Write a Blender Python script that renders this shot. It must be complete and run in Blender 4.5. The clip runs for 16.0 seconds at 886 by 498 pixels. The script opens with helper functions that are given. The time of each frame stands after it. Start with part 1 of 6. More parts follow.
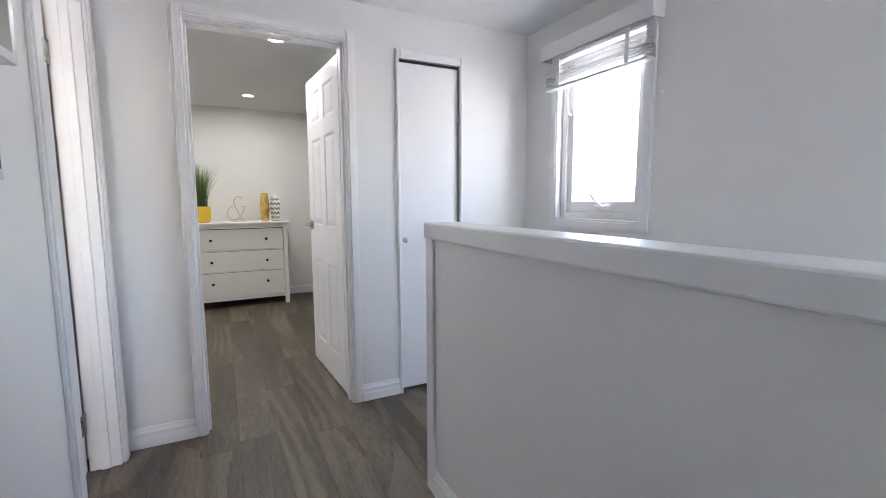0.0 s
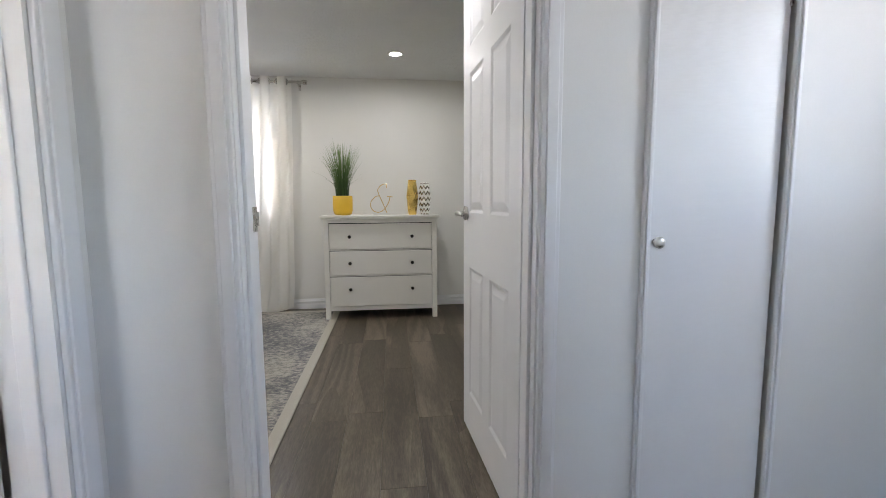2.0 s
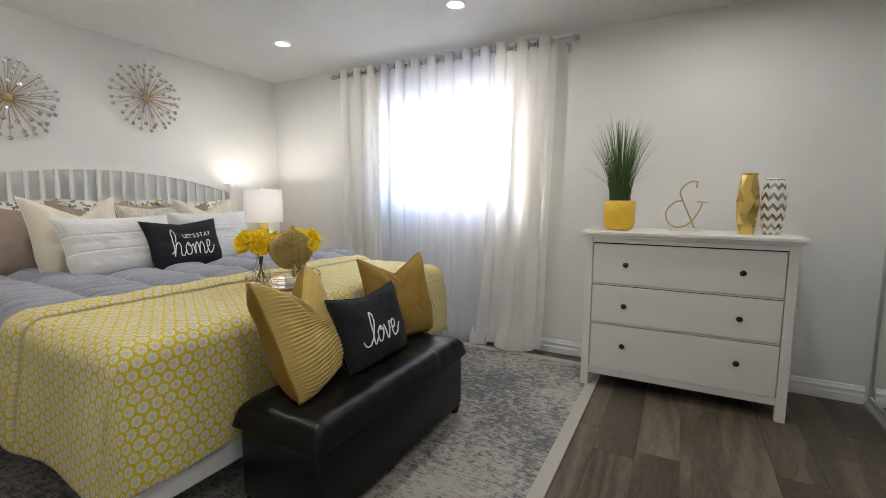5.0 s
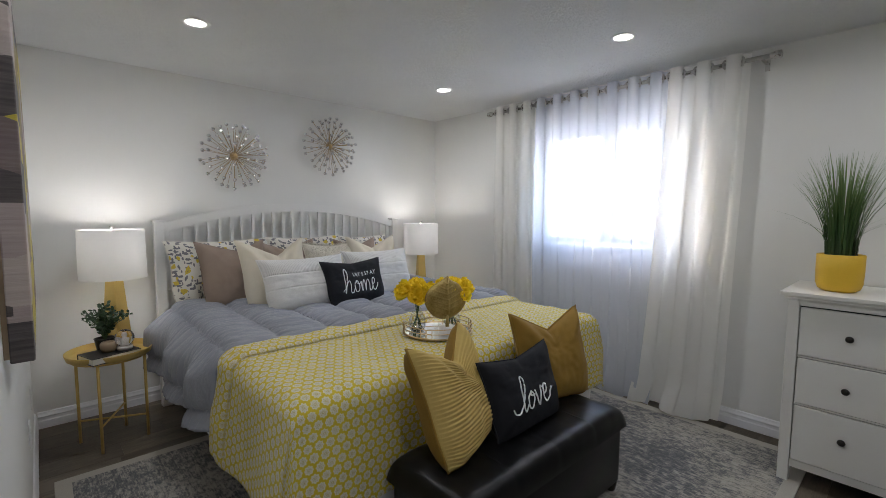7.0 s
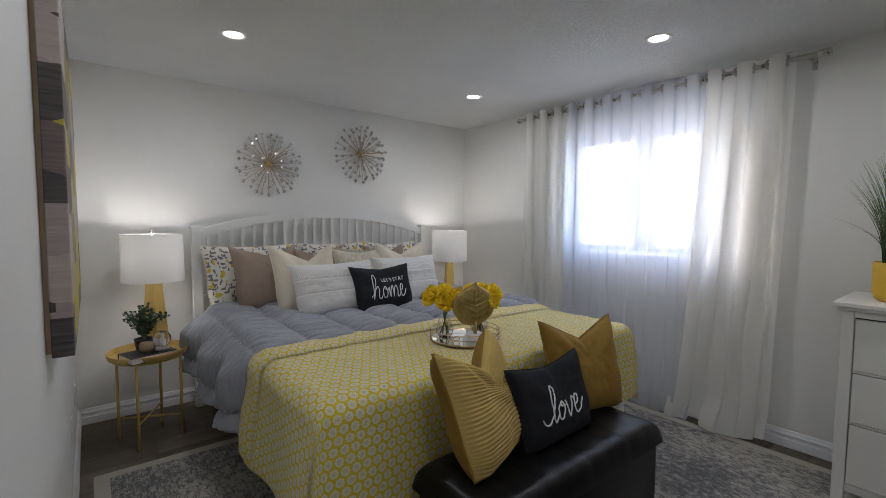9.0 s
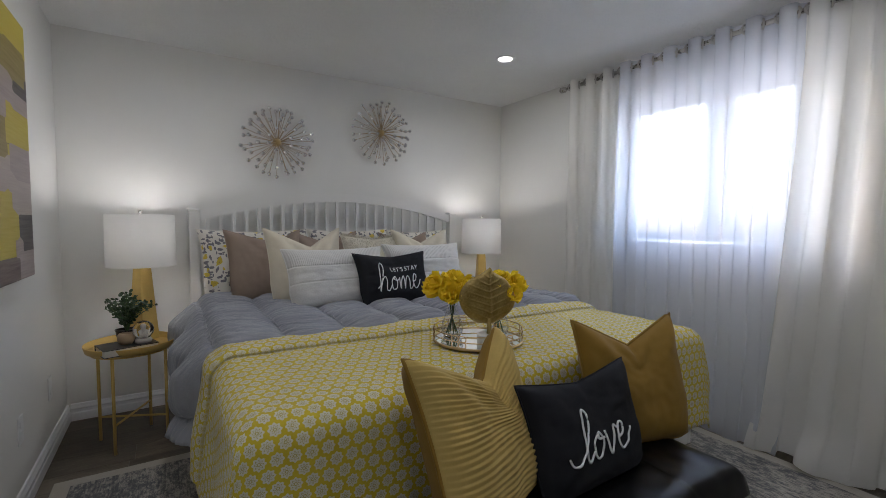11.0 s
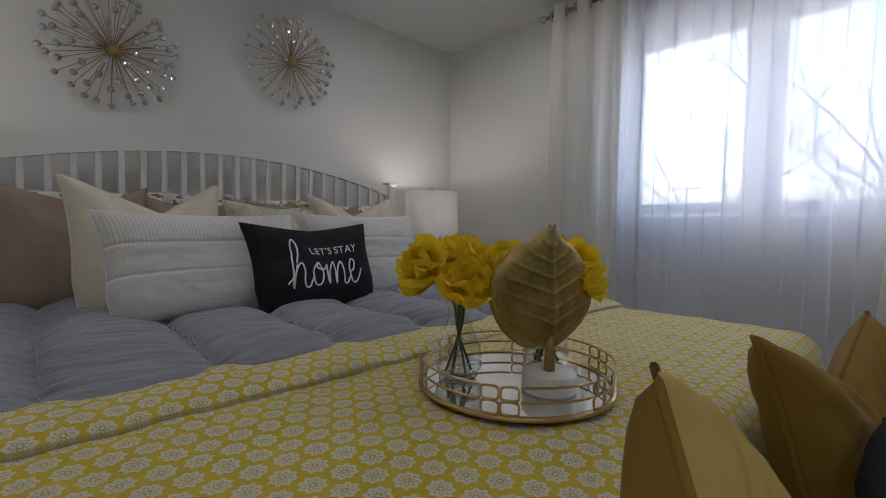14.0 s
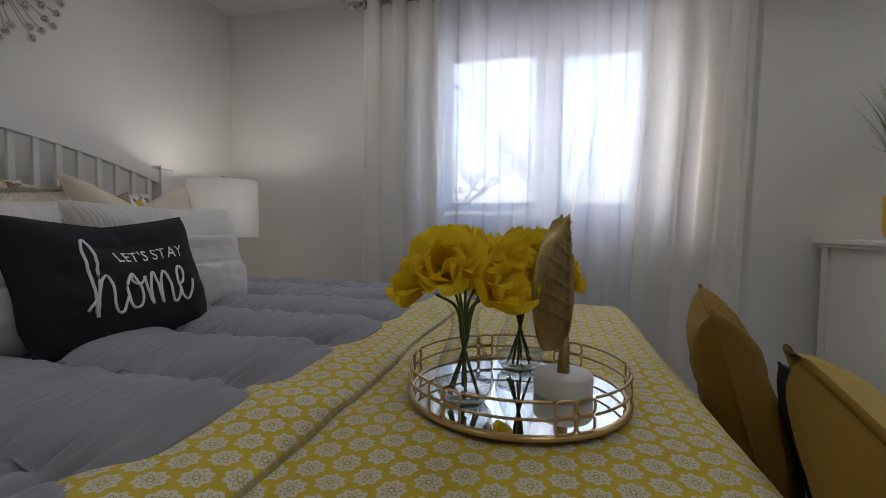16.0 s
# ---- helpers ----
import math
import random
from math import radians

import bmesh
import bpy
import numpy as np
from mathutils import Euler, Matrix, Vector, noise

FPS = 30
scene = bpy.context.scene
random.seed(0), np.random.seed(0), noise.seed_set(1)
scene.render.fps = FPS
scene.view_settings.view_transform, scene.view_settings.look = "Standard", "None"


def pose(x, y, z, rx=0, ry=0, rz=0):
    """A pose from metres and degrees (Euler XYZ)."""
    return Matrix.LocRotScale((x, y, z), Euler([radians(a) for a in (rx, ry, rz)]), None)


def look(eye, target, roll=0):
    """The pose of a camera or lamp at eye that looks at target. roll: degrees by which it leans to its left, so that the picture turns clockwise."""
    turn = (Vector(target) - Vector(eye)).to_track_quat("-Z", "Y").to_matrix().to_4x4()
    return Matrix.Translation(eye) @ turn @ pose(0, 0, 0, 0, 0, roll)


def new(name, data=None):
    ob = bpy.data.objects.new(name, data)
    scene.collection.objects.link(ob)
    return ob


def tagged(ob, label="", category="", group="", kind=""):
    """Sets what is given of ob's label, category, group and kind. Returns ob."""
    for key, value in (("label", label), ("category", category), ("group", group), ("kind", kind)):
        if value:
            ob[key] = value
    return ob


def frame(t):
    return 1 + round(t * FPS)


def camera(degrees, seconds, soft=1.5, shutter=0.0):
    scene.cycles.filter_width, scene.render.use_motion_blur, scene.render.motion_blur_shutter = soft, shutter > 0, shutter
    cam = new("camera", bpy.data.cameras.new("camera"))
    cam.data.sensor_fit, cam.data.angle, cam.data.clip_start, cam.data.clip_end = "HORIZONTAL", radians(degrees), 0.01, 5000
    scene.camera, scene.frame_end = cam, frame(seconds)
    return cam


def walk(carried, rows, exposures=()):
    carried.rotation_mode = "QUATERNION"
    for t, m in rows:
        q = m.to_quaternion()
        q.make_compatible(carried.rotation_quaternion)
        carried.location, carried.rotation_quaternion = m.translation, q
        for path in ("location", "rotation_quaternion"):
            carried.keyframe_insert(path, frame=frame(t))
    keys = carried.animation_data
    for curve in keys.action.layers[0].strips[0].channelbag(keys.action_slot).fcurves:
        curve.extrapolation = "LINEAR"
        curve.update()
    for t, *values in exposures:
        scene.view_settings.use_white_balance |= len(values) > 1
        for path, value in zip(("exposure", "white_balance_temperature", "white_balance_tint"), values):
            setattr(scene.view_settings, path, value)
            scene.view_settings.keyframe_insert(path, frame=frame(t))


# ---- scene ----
cam = camera(90.3, 16.0, 0.75)
PATH = [
    (0, (3.537, -5.845, 1.22), (4.428, -4.069, 0.993), -0.2),
    (0.5, (3.592, -5.504, 1.177), (4.338, -3.664, 0.942), -0.4),
    (1, (3.681, -5.167, 1.132), (4.235, -3.258, 0.913), -0.5),
    (1.5, (3.749, -4.815, 1.109), (4.137, -2.866, 0.886), -0.8),
    (2, (3.796, -4.487, 1.087), (4.027, -2.512, 0.872), -0.3),
    (2.5, (3.846, -4.197, 1.086), (3.844, -2.207, 0.883), -0.4),
    (3, (3.856, -3.899, 1.088), (3.661, -1.919, 0.882), -0.2),
    (3.5, (3.86, -3.701, 1.076), (3.525, -1.739, 0.882), -0.2),
    (4, (3.799, -3.437, 1.092), (3.311, -1.508, 0.89), 0.2),
    (4.5, (3.769, -3.253, 1.132), (2.998, -1.422, 0.903), 0.1),
    (5, (3.681, -3.162, 1.149), (2.74, -1.412, 0.923), 0.2),
    (5.2, (3.66, -3.141, 1.165), (2.645, -1.433, 0.938), 0.3),
    (7.5, (3.607, -3.109, 1.357), (2.094, -1.809, 1.21), 0.2),
    (8, (3.611, -3.108, 1.353), (2.08, -1.827, 1.223), 0.3),
    (8.5, (3.606, -3.109, 1.345), (2.061, -1.845, 1.222), 0.3),
    (9, (3.597, -3.093, 1.32), (2.041, -1.843, 1.193), 0.3),
    (11.5, (3.24, -2.555, 1.157), (1.532, -1.522, 1.035), 0.3),
    (12, (3.098, -2.485, 1.124), (1.389, -1.454, 0.994), 0.2),
    (12.5, (2.875, -2.415, 1.084), (1.176, -1.368, 0.955), 0.5),
    (13, (2.719, -2.366, 1.049), (1.079, -1.227, 0.935), 0.6),
    (13.5, (2.565, -2.316, 1.03), (1.01, -1.065, 0.911), 0.8),
    (14, (2.433, -2.269, 1.014), (0.98, -0.898, 0.907), 0.7),
    (14.5, (2.31, -2.275, 1.005), (0.98, -0.786, 0.899), 0.7),
    (15, (2.18, -2.301, 1.003), (1.088, -0.629, 0.903), 0.7),
    (15.5, (2.088, -2.308, 0.97), (1.299, -0.473, 0.873), 0.7),
    (16, (1.985, -2.343, 0.994), (1.507, -0.403, 0.899), 0.6),
]
EXPOSURES = [(0.0, 5.32, 6600, 14), (0.5, 5.14, 6650, 14), (1.0, 4.92, 6650, 14), (1.5, 4.95, 6650, 13), (2.5, 5.13, 6700, 12), (3.5, 4.86, 6800, 12), (5.2, 4.9, 6650, 12), (7.5, 4.2, 6250, 12), (9.0, 4.1, 6250, 13), (11.5, 3.85, 6250, 13), (13.5, 3.48, 6350, 14), (15.0, 3.42, 6550, 15), (16.0, 3.4, 6600, 15)]
walk(cam, [(t, look(eye, target, roll)) for t, eye, target, roll in PATH], exposures=EXPOSURES)

# ---- world, sun and exposure ----
world = bpy.data.worlds.new("sky")
scene.world = world
world.use_nodes = True
wn = world.node_tree
sky = wn.nodes.new("ShaderNodeTexSky")
sky.sky_type, sky.sun_disc = "NISHITA", False
sky.sun_elevation, sky.sun_rotation = radians(32), radians(270)
sky.air_density, sky.dust_density, sky.ozone_density = 1.0, 4.0, 1.0
wn.nodes["Background"].inputs[1].default_value = 0.085
wn.links.new(sky.outputs[0], wn.nodes["Background"].inputs[0])

sun = new("sun", bpy.data.lights.new("sun", "SUN"))
sun.data.energy, sun.data.angle, sun.data.color = 0.7, radians(10), (1.0, 0.96, 0.9)
sun.matrix_world = look((-9, 0.5, 6), (2, 0, 0))


# ---- materials ----
class Nodes:
    """A node material with short calls for maths, noise and mixing."""

    def __init__(self, name):
        self.mat = bpy.data.materials.new(name)
        self.mat.use_nodes = True
        self.nt = self.mat.node_tree
        self.bsdf = self.nt.nodes["Principled BSDF"]
        self.tc = self.nt.nodes.new("ShaderNodeTexCoord")

    def put(self, socket, v):
        if isinstance(v, bpy.types.NodeSocket):
            self.nt.links.new(v, socket)
        elif v is not None:
            socket.default_value = v

    def math(self, op, a, b=None, c=None):
        n = self.nt.nodes.new("ShaderNodeMath")
        n.operation = op
        for i, v in enumerate((a, b, c)):
            self.put(n.inputs[i], v)
        return n.outputs[0]

    def mapped(self, scale=(1, 1, 1), source="Object", turn=(0, 0, 0)):
        n = self.nt.nodes.new("ShaderNodeMapping")
        self.nt.links.new(self.tc.outputs[source], n.inputs[0])
        n.inputs["Scale"].default_value = scale
        n.inputs["Rotation"].default_value = turn
        return n.outputs[0]

    def noise(self, vec, scale, detail=4.0, rough=0.55):
        n = self.nt.nodes.new("ShaderNodeTexNoise")
        self.put(n.inputs["Vector"], vec)
        n.inputs["Scale"].default_value, n.inputs["Detail"].default_value, n.inputs["Roughness"].default_value = scale, detail, rough
        return n.outputs["Fac"]

    def wave(self, vec, scale, distortion=0.0, direction="X", detail=2.0):
        n = self.nt.nodes.new("ShaderNodeTexWave")
        n.bands_direction = direction
        self.put(n.inputs["Vector"], vec)
        n.inputs["Scale"].default_value, n.inputs["Distortion"].default_value, n.inputs["Detail"].default_value = scale, distortion, detail
        return n.outputs["Fac"]

    def ramp(self, fac, *stops):
        n = self.nt.nodes.new("ShaderNodeValToRGB")
        e = n.color_ramp.elements
        while len(e) < len(stops):
            e.new(0.5)
        for el, (p, c) in zip(e, stops):
            el.position, el.color = p, (*c, 1.0)
        self.put(n.inputs[0], fac)
        return n.outputs[0]

    def mix(self, fac, a, b, blend="MIX"):
        n = self.nt.nodes.new("ShaderNodeMix")
        n.data_type, n.blend_type = "RGBA", blend
        self.put(n.inputs[0], fac)
        for i, v in ((6, a), (7, b)):
            self.put(n.inputs[i], (*v, 1.0) if isinstance(v, tuple) and len(v) == 3 else v)
        return n.outputs[2]

    def bump(self, height, strength=0.2, distance=0.002):
        n = self.nt.nodes.new("ShaderNodeBump")
        n.inputs["Strength"].default_value, n.inputs["Distance"].default_value = strength, distance
        self.put(n.inputs["Height"], height)
        self.nt.links.new(n.outputs[0], self.bsdf.inputs["Normal"])

    def set(self, color=None, rough=None, metal=None, **more):
        b = self.bsdf.inputs
        self.put(b["Base Color"], (*color, 1.0) if isinstance(color, tuple) else color)
        self.put(b["Roughness"], rough)
        self.put(b["Metallic"], metal)
        for k, v in more.items():
            self.put(b[k.replace("_", " ")], v)
        return self.mat


def varied(name, color, rough, spread=0.06, scale=6.0, fine=90.0, bump=0.1, metal=0.0, depth=0.001):
    """A plain surface with soft blotches, fine grain and relief."""
    n = Nodes(name)
    v = n.mapped()
    lo = tuple(c * (1 - spread) for c in color)
    hi = tuple(min(1.0, c * (1 + spread)) for c in color)
    big = n.noise(v, scale)
    small = n.noise(v, fine)
    col = n.ramp(n.math("MULTIPLY_ADD", small, 0.35, n.math("MULTIPLY", big, 0.65)), (0.3, lo), (0.7, hi))
    n.bump(small, bump, depth)
    return n.set(col, n.math("MULTIPLY_ADD", big, 0.12, rough - 0.06), metal)


M = {}
M["wall"] = varied("wall_paint", (0.77, 0.76, 0.73), 0.62, 0.025, 1.5, 220.0, 0.12)
M["hall_wall"] = varied("hall_paint", (0.78, 0.775, 0.765), 0.6, 0.025, 1.5, 220.0, 0.12)
M["trim"] = varied("trim_paint", (0.82, 0.82, 0.83), 0.38, 0.02, 3.0, 120.0, 0.08)
M["white_wood"] = varied("white_lacquer", (0.80, 0.78, 0.73), 0.42, 0.02, 4.0, 140.0, 0.06)
M["bed_white"] = varied("bed_white_paint", (0.78, 0.77, 0.74), 0.45, 0.02, 4.0, 140.0, 0.06)
M["steel"] = varied("brushed_nickel", (0.55, 0.53, 0.50), 0.28, 0.05, 30.0, 300.0, 0.05, 1.0)
M["rod_brass"] = varied("aged_brass_rod", (0.40, 0.29, 0.15), 0.35, 0.08, 30.0, 300.0, 0.05, 1.0)
M["brass"] = varied("brass_wire", (0.62, 0.45, 0.22), 0.3, 0.08, 30.0, 300.0, 0.05, 1.0)
M["gold_paint"] = varied("gold_paint", (0.62, 0.43, 0.13), 0.45, 0.08, 12.0, 160.0, 0.06, 0.35)
M["dark_knob"] = varied("dark_bronze", (0.03, 0.026, 0.022), 0.35, 0.1, 30.0, 200.0, 0.05, 0.6)
# near-black that paints the shade in gaps and hollows; also the tray's underside
M["shade_black"] = varied("dark_void", (0.02, 0.02, 0.02), 0.8, 0.05)
M["plastic"] = varied("white_plastic", (0.8, 0.8, 0.79), 0.35, 0.02, 8.0, 200.0, 0.02)
M["grey_metal"] = varied("satin_aluminium", (0.62, 0.63, 0.64), 0.35, 0.04, 12.0, 200.0, 0.05, 0.8)
M["black_cover"] = varied("black_book_cover", (0.015, 0.014, 0.013), 0.4, 0.2, 15.0, 200.0, 0.1)
M["paper"] = varied("book_paper", (0.7, 0.66, 0.56), 0.8, 0.05, 15.0, 300.0, 0.1)
M["yellow_pot"] = varied("yellow_glaze", (0.74, 0.46, 0.03), 0.5, 0.05, 8.0, 160.0, 0.1)
M["stone_white"] = varied("white_marble", (0.74, 0.73, 0.70), 0.4, 0.06, 14.0, 90.0, 0.05)
M["stem"] = varied("green_stem", (0.07, 0.12, 0.04), 0.5, 0.2, 40.0, 200.0, 0.1)
M["pebble"] = varied("grey_plaster", (0.45, 0.42, 0.37), 0.7, 0.1, 30.0, 200.0, 0.2)
M["clay"] = varied("tan_clay", (0.34, 0.25, 0.16), 0.7, 0.1, 30.0, 200.0, 0.2)
M["linen"] = varied("linen_beige", (0.66, 0.60, 0.48), 0.85, 0.06, 9.0, 420.0, 0.5)
M["mattress"] = varied("mattress_white", (0.72, 0.71, 0.69), 0.85, 0.03, 9.0, 200.0, 0.3)
M["fur"] = varied("cream_fur", (0.70, 0.65, 0.54), 0.95, 0.12, 25.0, 260.0, 0.8, 0.0, 0.004)
M["taupe"] = varied("taupe_velvet", (0.30, 0.225, 0.175), 0.75, 0.1, 7.0, 320.0, 0.3)
M["black_cloth"] = varied("black_cloth", (0.008, 0.009, 0.013), 0.9, 0.2, 14.0, 600.0, 0.5)
M["thread"] = varied("white_thread", (0.8, 0.8, 0.8), 0.7, 0.03, 60.0, 900.0, 0.3)
M["bark"] = varied("bark", (0.10, 0.085, 0.07), 0.9, 0.25, 8.0, 60.0, 0.6, 0.0, 0.02)
# unseen ground, paled so that it throws daylight up through the window
M["ground"] = varied("thin_snow", (0.40, 0.41, 0.42), 0.9, 0.25, 0.3, 3.0, 0.3, 0.0, 0.05)
M["subfloor"] = varied("dark_underlay", (0.03, 0.028, 0.025), 0.9, 0.1)


def velvet(name, color):
    n = Nodes(name)
    v = n.mapped()
    big, fine = n.noise(v, 9.0), n.noise(v, 450.0)
    col = n.ramp(n.math("MULTIPLY_ADD", fine, 0.3, n.math("MULTIPLY", big, 0.7)), (0.3, tuple(c * 0.82 for c in color)), (0.7, tuple(c * 1.12 for c in color)))
    n.bump(fine, 0.3, 0.001)
    return n.set(col, 0.8, 0.0, Sheen_Weight=0.06, Sheen_Roughness=0.4)


M["mustard"] = velvet("mustard_velvet", (0.28, 0.16, 0.018))
M["pale_mustard"] = velvet("pale_mustard_pleats", (0.56, 0.40, 0.12))


def ceiling_material():
    n = Nodes("stipple_ceiling")
    v = n.mapped()
    a, b = n.noise(v, 55.0, 5.0, 0.7), n.noise(v, 2.0)
    n.bump(n.math("ADD", n.math("GREATER_THAN", a, 0.53), n.math("MULTIPLY", a, 2.0)), 1.0, 0.009)
    return n.set(n.ramp(b, (0.3, (0.86, 0.86, 0.845)), (0.7, (0.90, 0.90, 0.885))), 0.9)


M["ceiling"] = ceiling_material()
M["flat_ceiling"] = varied("flat_ceiling", (0.78, 0.78, 0.78), 0.85, 0.02, 2.0, 150.0, 0.1)


def plank_material():
    n = Nodes("grey_oak_laminate")
    info = n.nt.nodes.new("ShaderNodeObjectInfo")
    shift = n.nt.nodes.new("ShaderNodeVectorMath")
    shift.operation = "MULTIPLY_ADD"
    n.nt.links.new(n.tc.outputs["Object"], shift.inputs[0])
    shift.inputs[1].default_value = (5.5, 0.75, 1.0)
    comb = n.nt.nodes.new("ShaderNodeCombineXYZ")
    for i, k in enumerate((37.0, 91.0, 13.0)):
        n.put(comb.inputs[i], n.math("MULTIPLY", info.outputs["Random"], k))
    n.nt.links.new(comb.outputs[0], shift.inputs[2])
    v = shift.outputs[0]
    rings = n.math("SINE", n.math("MULTIPLY", n.noise(v, 0.42, 1.0, 0.4), 70.0))
    rings = n.math("MULTIPLY", n.math("MULTIPLY_ADD", rings, 0.5, 0.5), n.math("GREATER_THAN", n.noise(v, 0.35, 1.0), 0.5))
    grain = n.noise(v, 14.0, 6.0, 0.7)
    pores = n.noise(v, 45.0, 3.0, 0.6)
    blotch = n.noise(v, 0.8, 3.0)
    k = n.math("ADD", n.math("MULTIPLY", rings, 0.11), n.math("ADD", n.math("MULTIPLY", grain, 0.42), n.math("ADD", n.math("MULTIPLY", pores, 0.18), n.math("MULTIPLY", blotch, 0.42))))
    col = n.ramp(k, (0.41, (0.046, 0.034, 0.021)), (0.53, (0.098, 0.076, 0.051)), (0.66, (0.185, 0.150, 0.108)))
    tone = n.math("MULTIPLY_ADD", info.outputs["Random"], 0.22, 0.84)
    col = n.mix(1.0, col, n.ramp(tone, (0.0, (0, 0, 0)), (1.0, (1, 1, 1))), "MULTIPLY")
    n.bump(k, 0.12, 0.001)
    return n.set(col, n.math("MULTIPLY_ADD", grain, 0.15, 0.34))


M["plank"] = plank_material()


def quilt_material():
    """Yellow cotton with rows of white medallions, laid out along the cloth."""
    n = Nodes("yellow_medallion_quilt")
    sep = n.nt.nodes.new("ShaderNodeSeparateXYZ")
    n.nt.links.new(n.tc.outputs["UV"], sep.inputs[0])
    P, Q = 0.0415, 0.036

    def cell(ox, oy):
        u = n.math("SUBTRACT", n.math("FRACT", n.math("ADD", n.math("DIVIDE", sep.outputs[0], 2 * Q), ox)), 0.5)
        w = n.math("SUBTRACT", n.math("FRACT", n.math("ADD", n.math("DIVIDE", sep.outputs[1], P), oy)), 0.5)
        u, w = n.math("MULTIPLY", u, 2 * Q), n.math("MULTIPLY", w, P)
        r = n.math("SQRT", n.math("ADD", n.math("MULTIPLY", u, u), n.math("MULTIPLY", w, w)))
        th = n.math("ARCTAN2", w, u)
        rim = n.math("MULTIPLY_ADD", n.math("COSINE", n.math("MULTIPLY", th, 8.0)), 0.0018, 0.0160)
        white = n.math("LESS_THAN", r, rim)
        star = n.math("MULTIPLY_ADD", n.math("COSINE", n.math("MULTIPLY", th, 8.0)), 0.0026, 0.0086)
        d = n.math("ABSOLUTE", n.math("SUBTRACT", r, star))
        line = n.math("LESS_THAN", d, 0.0010)
        dot = n.math("LESS_THAN", n.math("ABSOLUTE", n.math("SUBTRACT", r, 0.0035)), 0.0011)
        cut = n.math("MAXIMUM", line, dot)
        return white, n.math("MULTIPLY", white, cut)

    (m1, c1), (m2, c2) = cell(0.0, 0.0), cell(0.5, 0.5)
    m, cut = n.math("MAXIMUM", m1, m2), n.math("MAXIMUM", c1, c2)
    v = n.mapped()
    weave, soft = n.noise(v, 380.0), n.noise(v, 18.0)
    yellow = n.ramp(soft, (0.3, (0.60, 0.45, 0.015)), (0.7, (0.70, 0.54, 0.025)))
    cream = n.ramp(weave, (0.3, (0.68, 0.64, 0.49)), (0.7, (0.78, 0.74, 0.60)))
    n.bump(n.math("ADD", n.math("MULTIPLY", n.math("SUBTRACT", m, cut), 0.8), n.math("MULTIPLY", weave, 0.6)), 0.9, 0.0035)
    return n.set(n.mix(cut, n.mix(m, yellow, cream), (0.50, 0.41, 0.13)), 0.85, 0.0, Sheen_Weight=0.15)


M["quilt"] = quilt_material()


def comforter_material():
    n = Nodes("grey_cotton")
    v = n.mapped()
    big, fine = n.noise(v, 6.0), n.noise(v, 500.0)
    n.bump(n.math("ADD", n.math("MULTIPLY", n.noise(n.mapped((3.2, 0.5, 1.0)), 26.0, 3.0), 1.1), n.math("MULTIPLY", fine, 0.2)), 0.7, 0.008)
    return n.set(n.ramp(big, (0.3, (0.255, 0.265, 0.30)), (0.7, (0.31, 0.32, 0.36))), 0.85, 0.0, Sheen_Weight=0.2)


M["comforter"] = comforter_material()


def cream_white_material():
    n = Nodes("white_textured_cotton")
    v = n.mapped(source="UV")
    bands = n.wave(v, 30.0, 0.4, "X", 1.0)
    up = n.nt.nodes.new("ShaderNodeSeparateXYZ")
    n.nt.links.new(v, up.inputs[0])
    mask = n.math("GREATER_THAN", up.outputs[1], 0.055)
    fine = n.noise(v, 120.0)
    n.bump(n.math("ADD", n.math("MULTIPLY", bands, mask), n.math("MULTIPLY", fine, 0.8)), 0.45, 0.003)
    return n.set(n.ramp(fine, (0.3, (0.66, 0.645, 0.62)), (0.7, (0.74, 0.725, 0.70))), 0.9)


M["white_cotton"] = cream_white_material()


def floral_material():
    n = Nodes("floral_cotton")
    v = n.mapped(source="UV")
    bend = n.nt.nodes.new("ShaderNodeTexNoise")
    bend.inputs["Scale"].default_value, bend.inputs["Detail"].default_value = 45.0, 2.0
    n.put(bend.inputs["Vector"], v)

    def sprinkled(scale, turn, stretch, push):
        shift = n.nt.nodes.new("ShaderNodeVectorMath")
        shift.operation = "MULTIPLY_ADD"
        n.put(shift.inputs[0], bend.outputs["Color"])
        shift.inputs[1].default_value = (push, push, 0)
        n.put(shift.inputs[2], n.mapped(stretch, "UV", (0, 0, turn)))
        vo = n.nt.nodes.new("ShaderNodeTexVoronoi")
        n.put(vo.inputs["Vector"], shift.outputs[0])
        vo.inputs["Scale"].default_value = scale
        return vo

    vor = sprinkled(17.0, 0.0, (1, 1, 1), 0.035)
    leaves = n.math("LESS_THAN", sprinkled(20.0, 0.7, (1.0, 2.2, 1), 0.02).outputs["Distance"], 0.34)
    sprays = n.math("LESS_THAN", sprinkled(21.0, -0.8, (2.3, 1.0, 1), 0.02).outputs["Distance"], 0.30)
    flowers = n.math("LESS_THAN", vor.outputs["Distance"], 0.33)
    col = n.mix(n.math("MAXIMUM", leaves, sprays), (0.70, 0.67, 0.60), (0.19, 0.185, 0.20))
    col = n.mix(flowers, col, (0.62, 0.46, 0.06))
    core = n.math("LESS_THAN", vor.outputs["Distance"], 0.10)
    col = n.mix(core, col, (0.30, 0.22, 0.08))
    n.bump(n.noise(v, 200.0), 0.3, 0.001)
    return n.set(col, 0.85)


M["floral"] = floral_material()


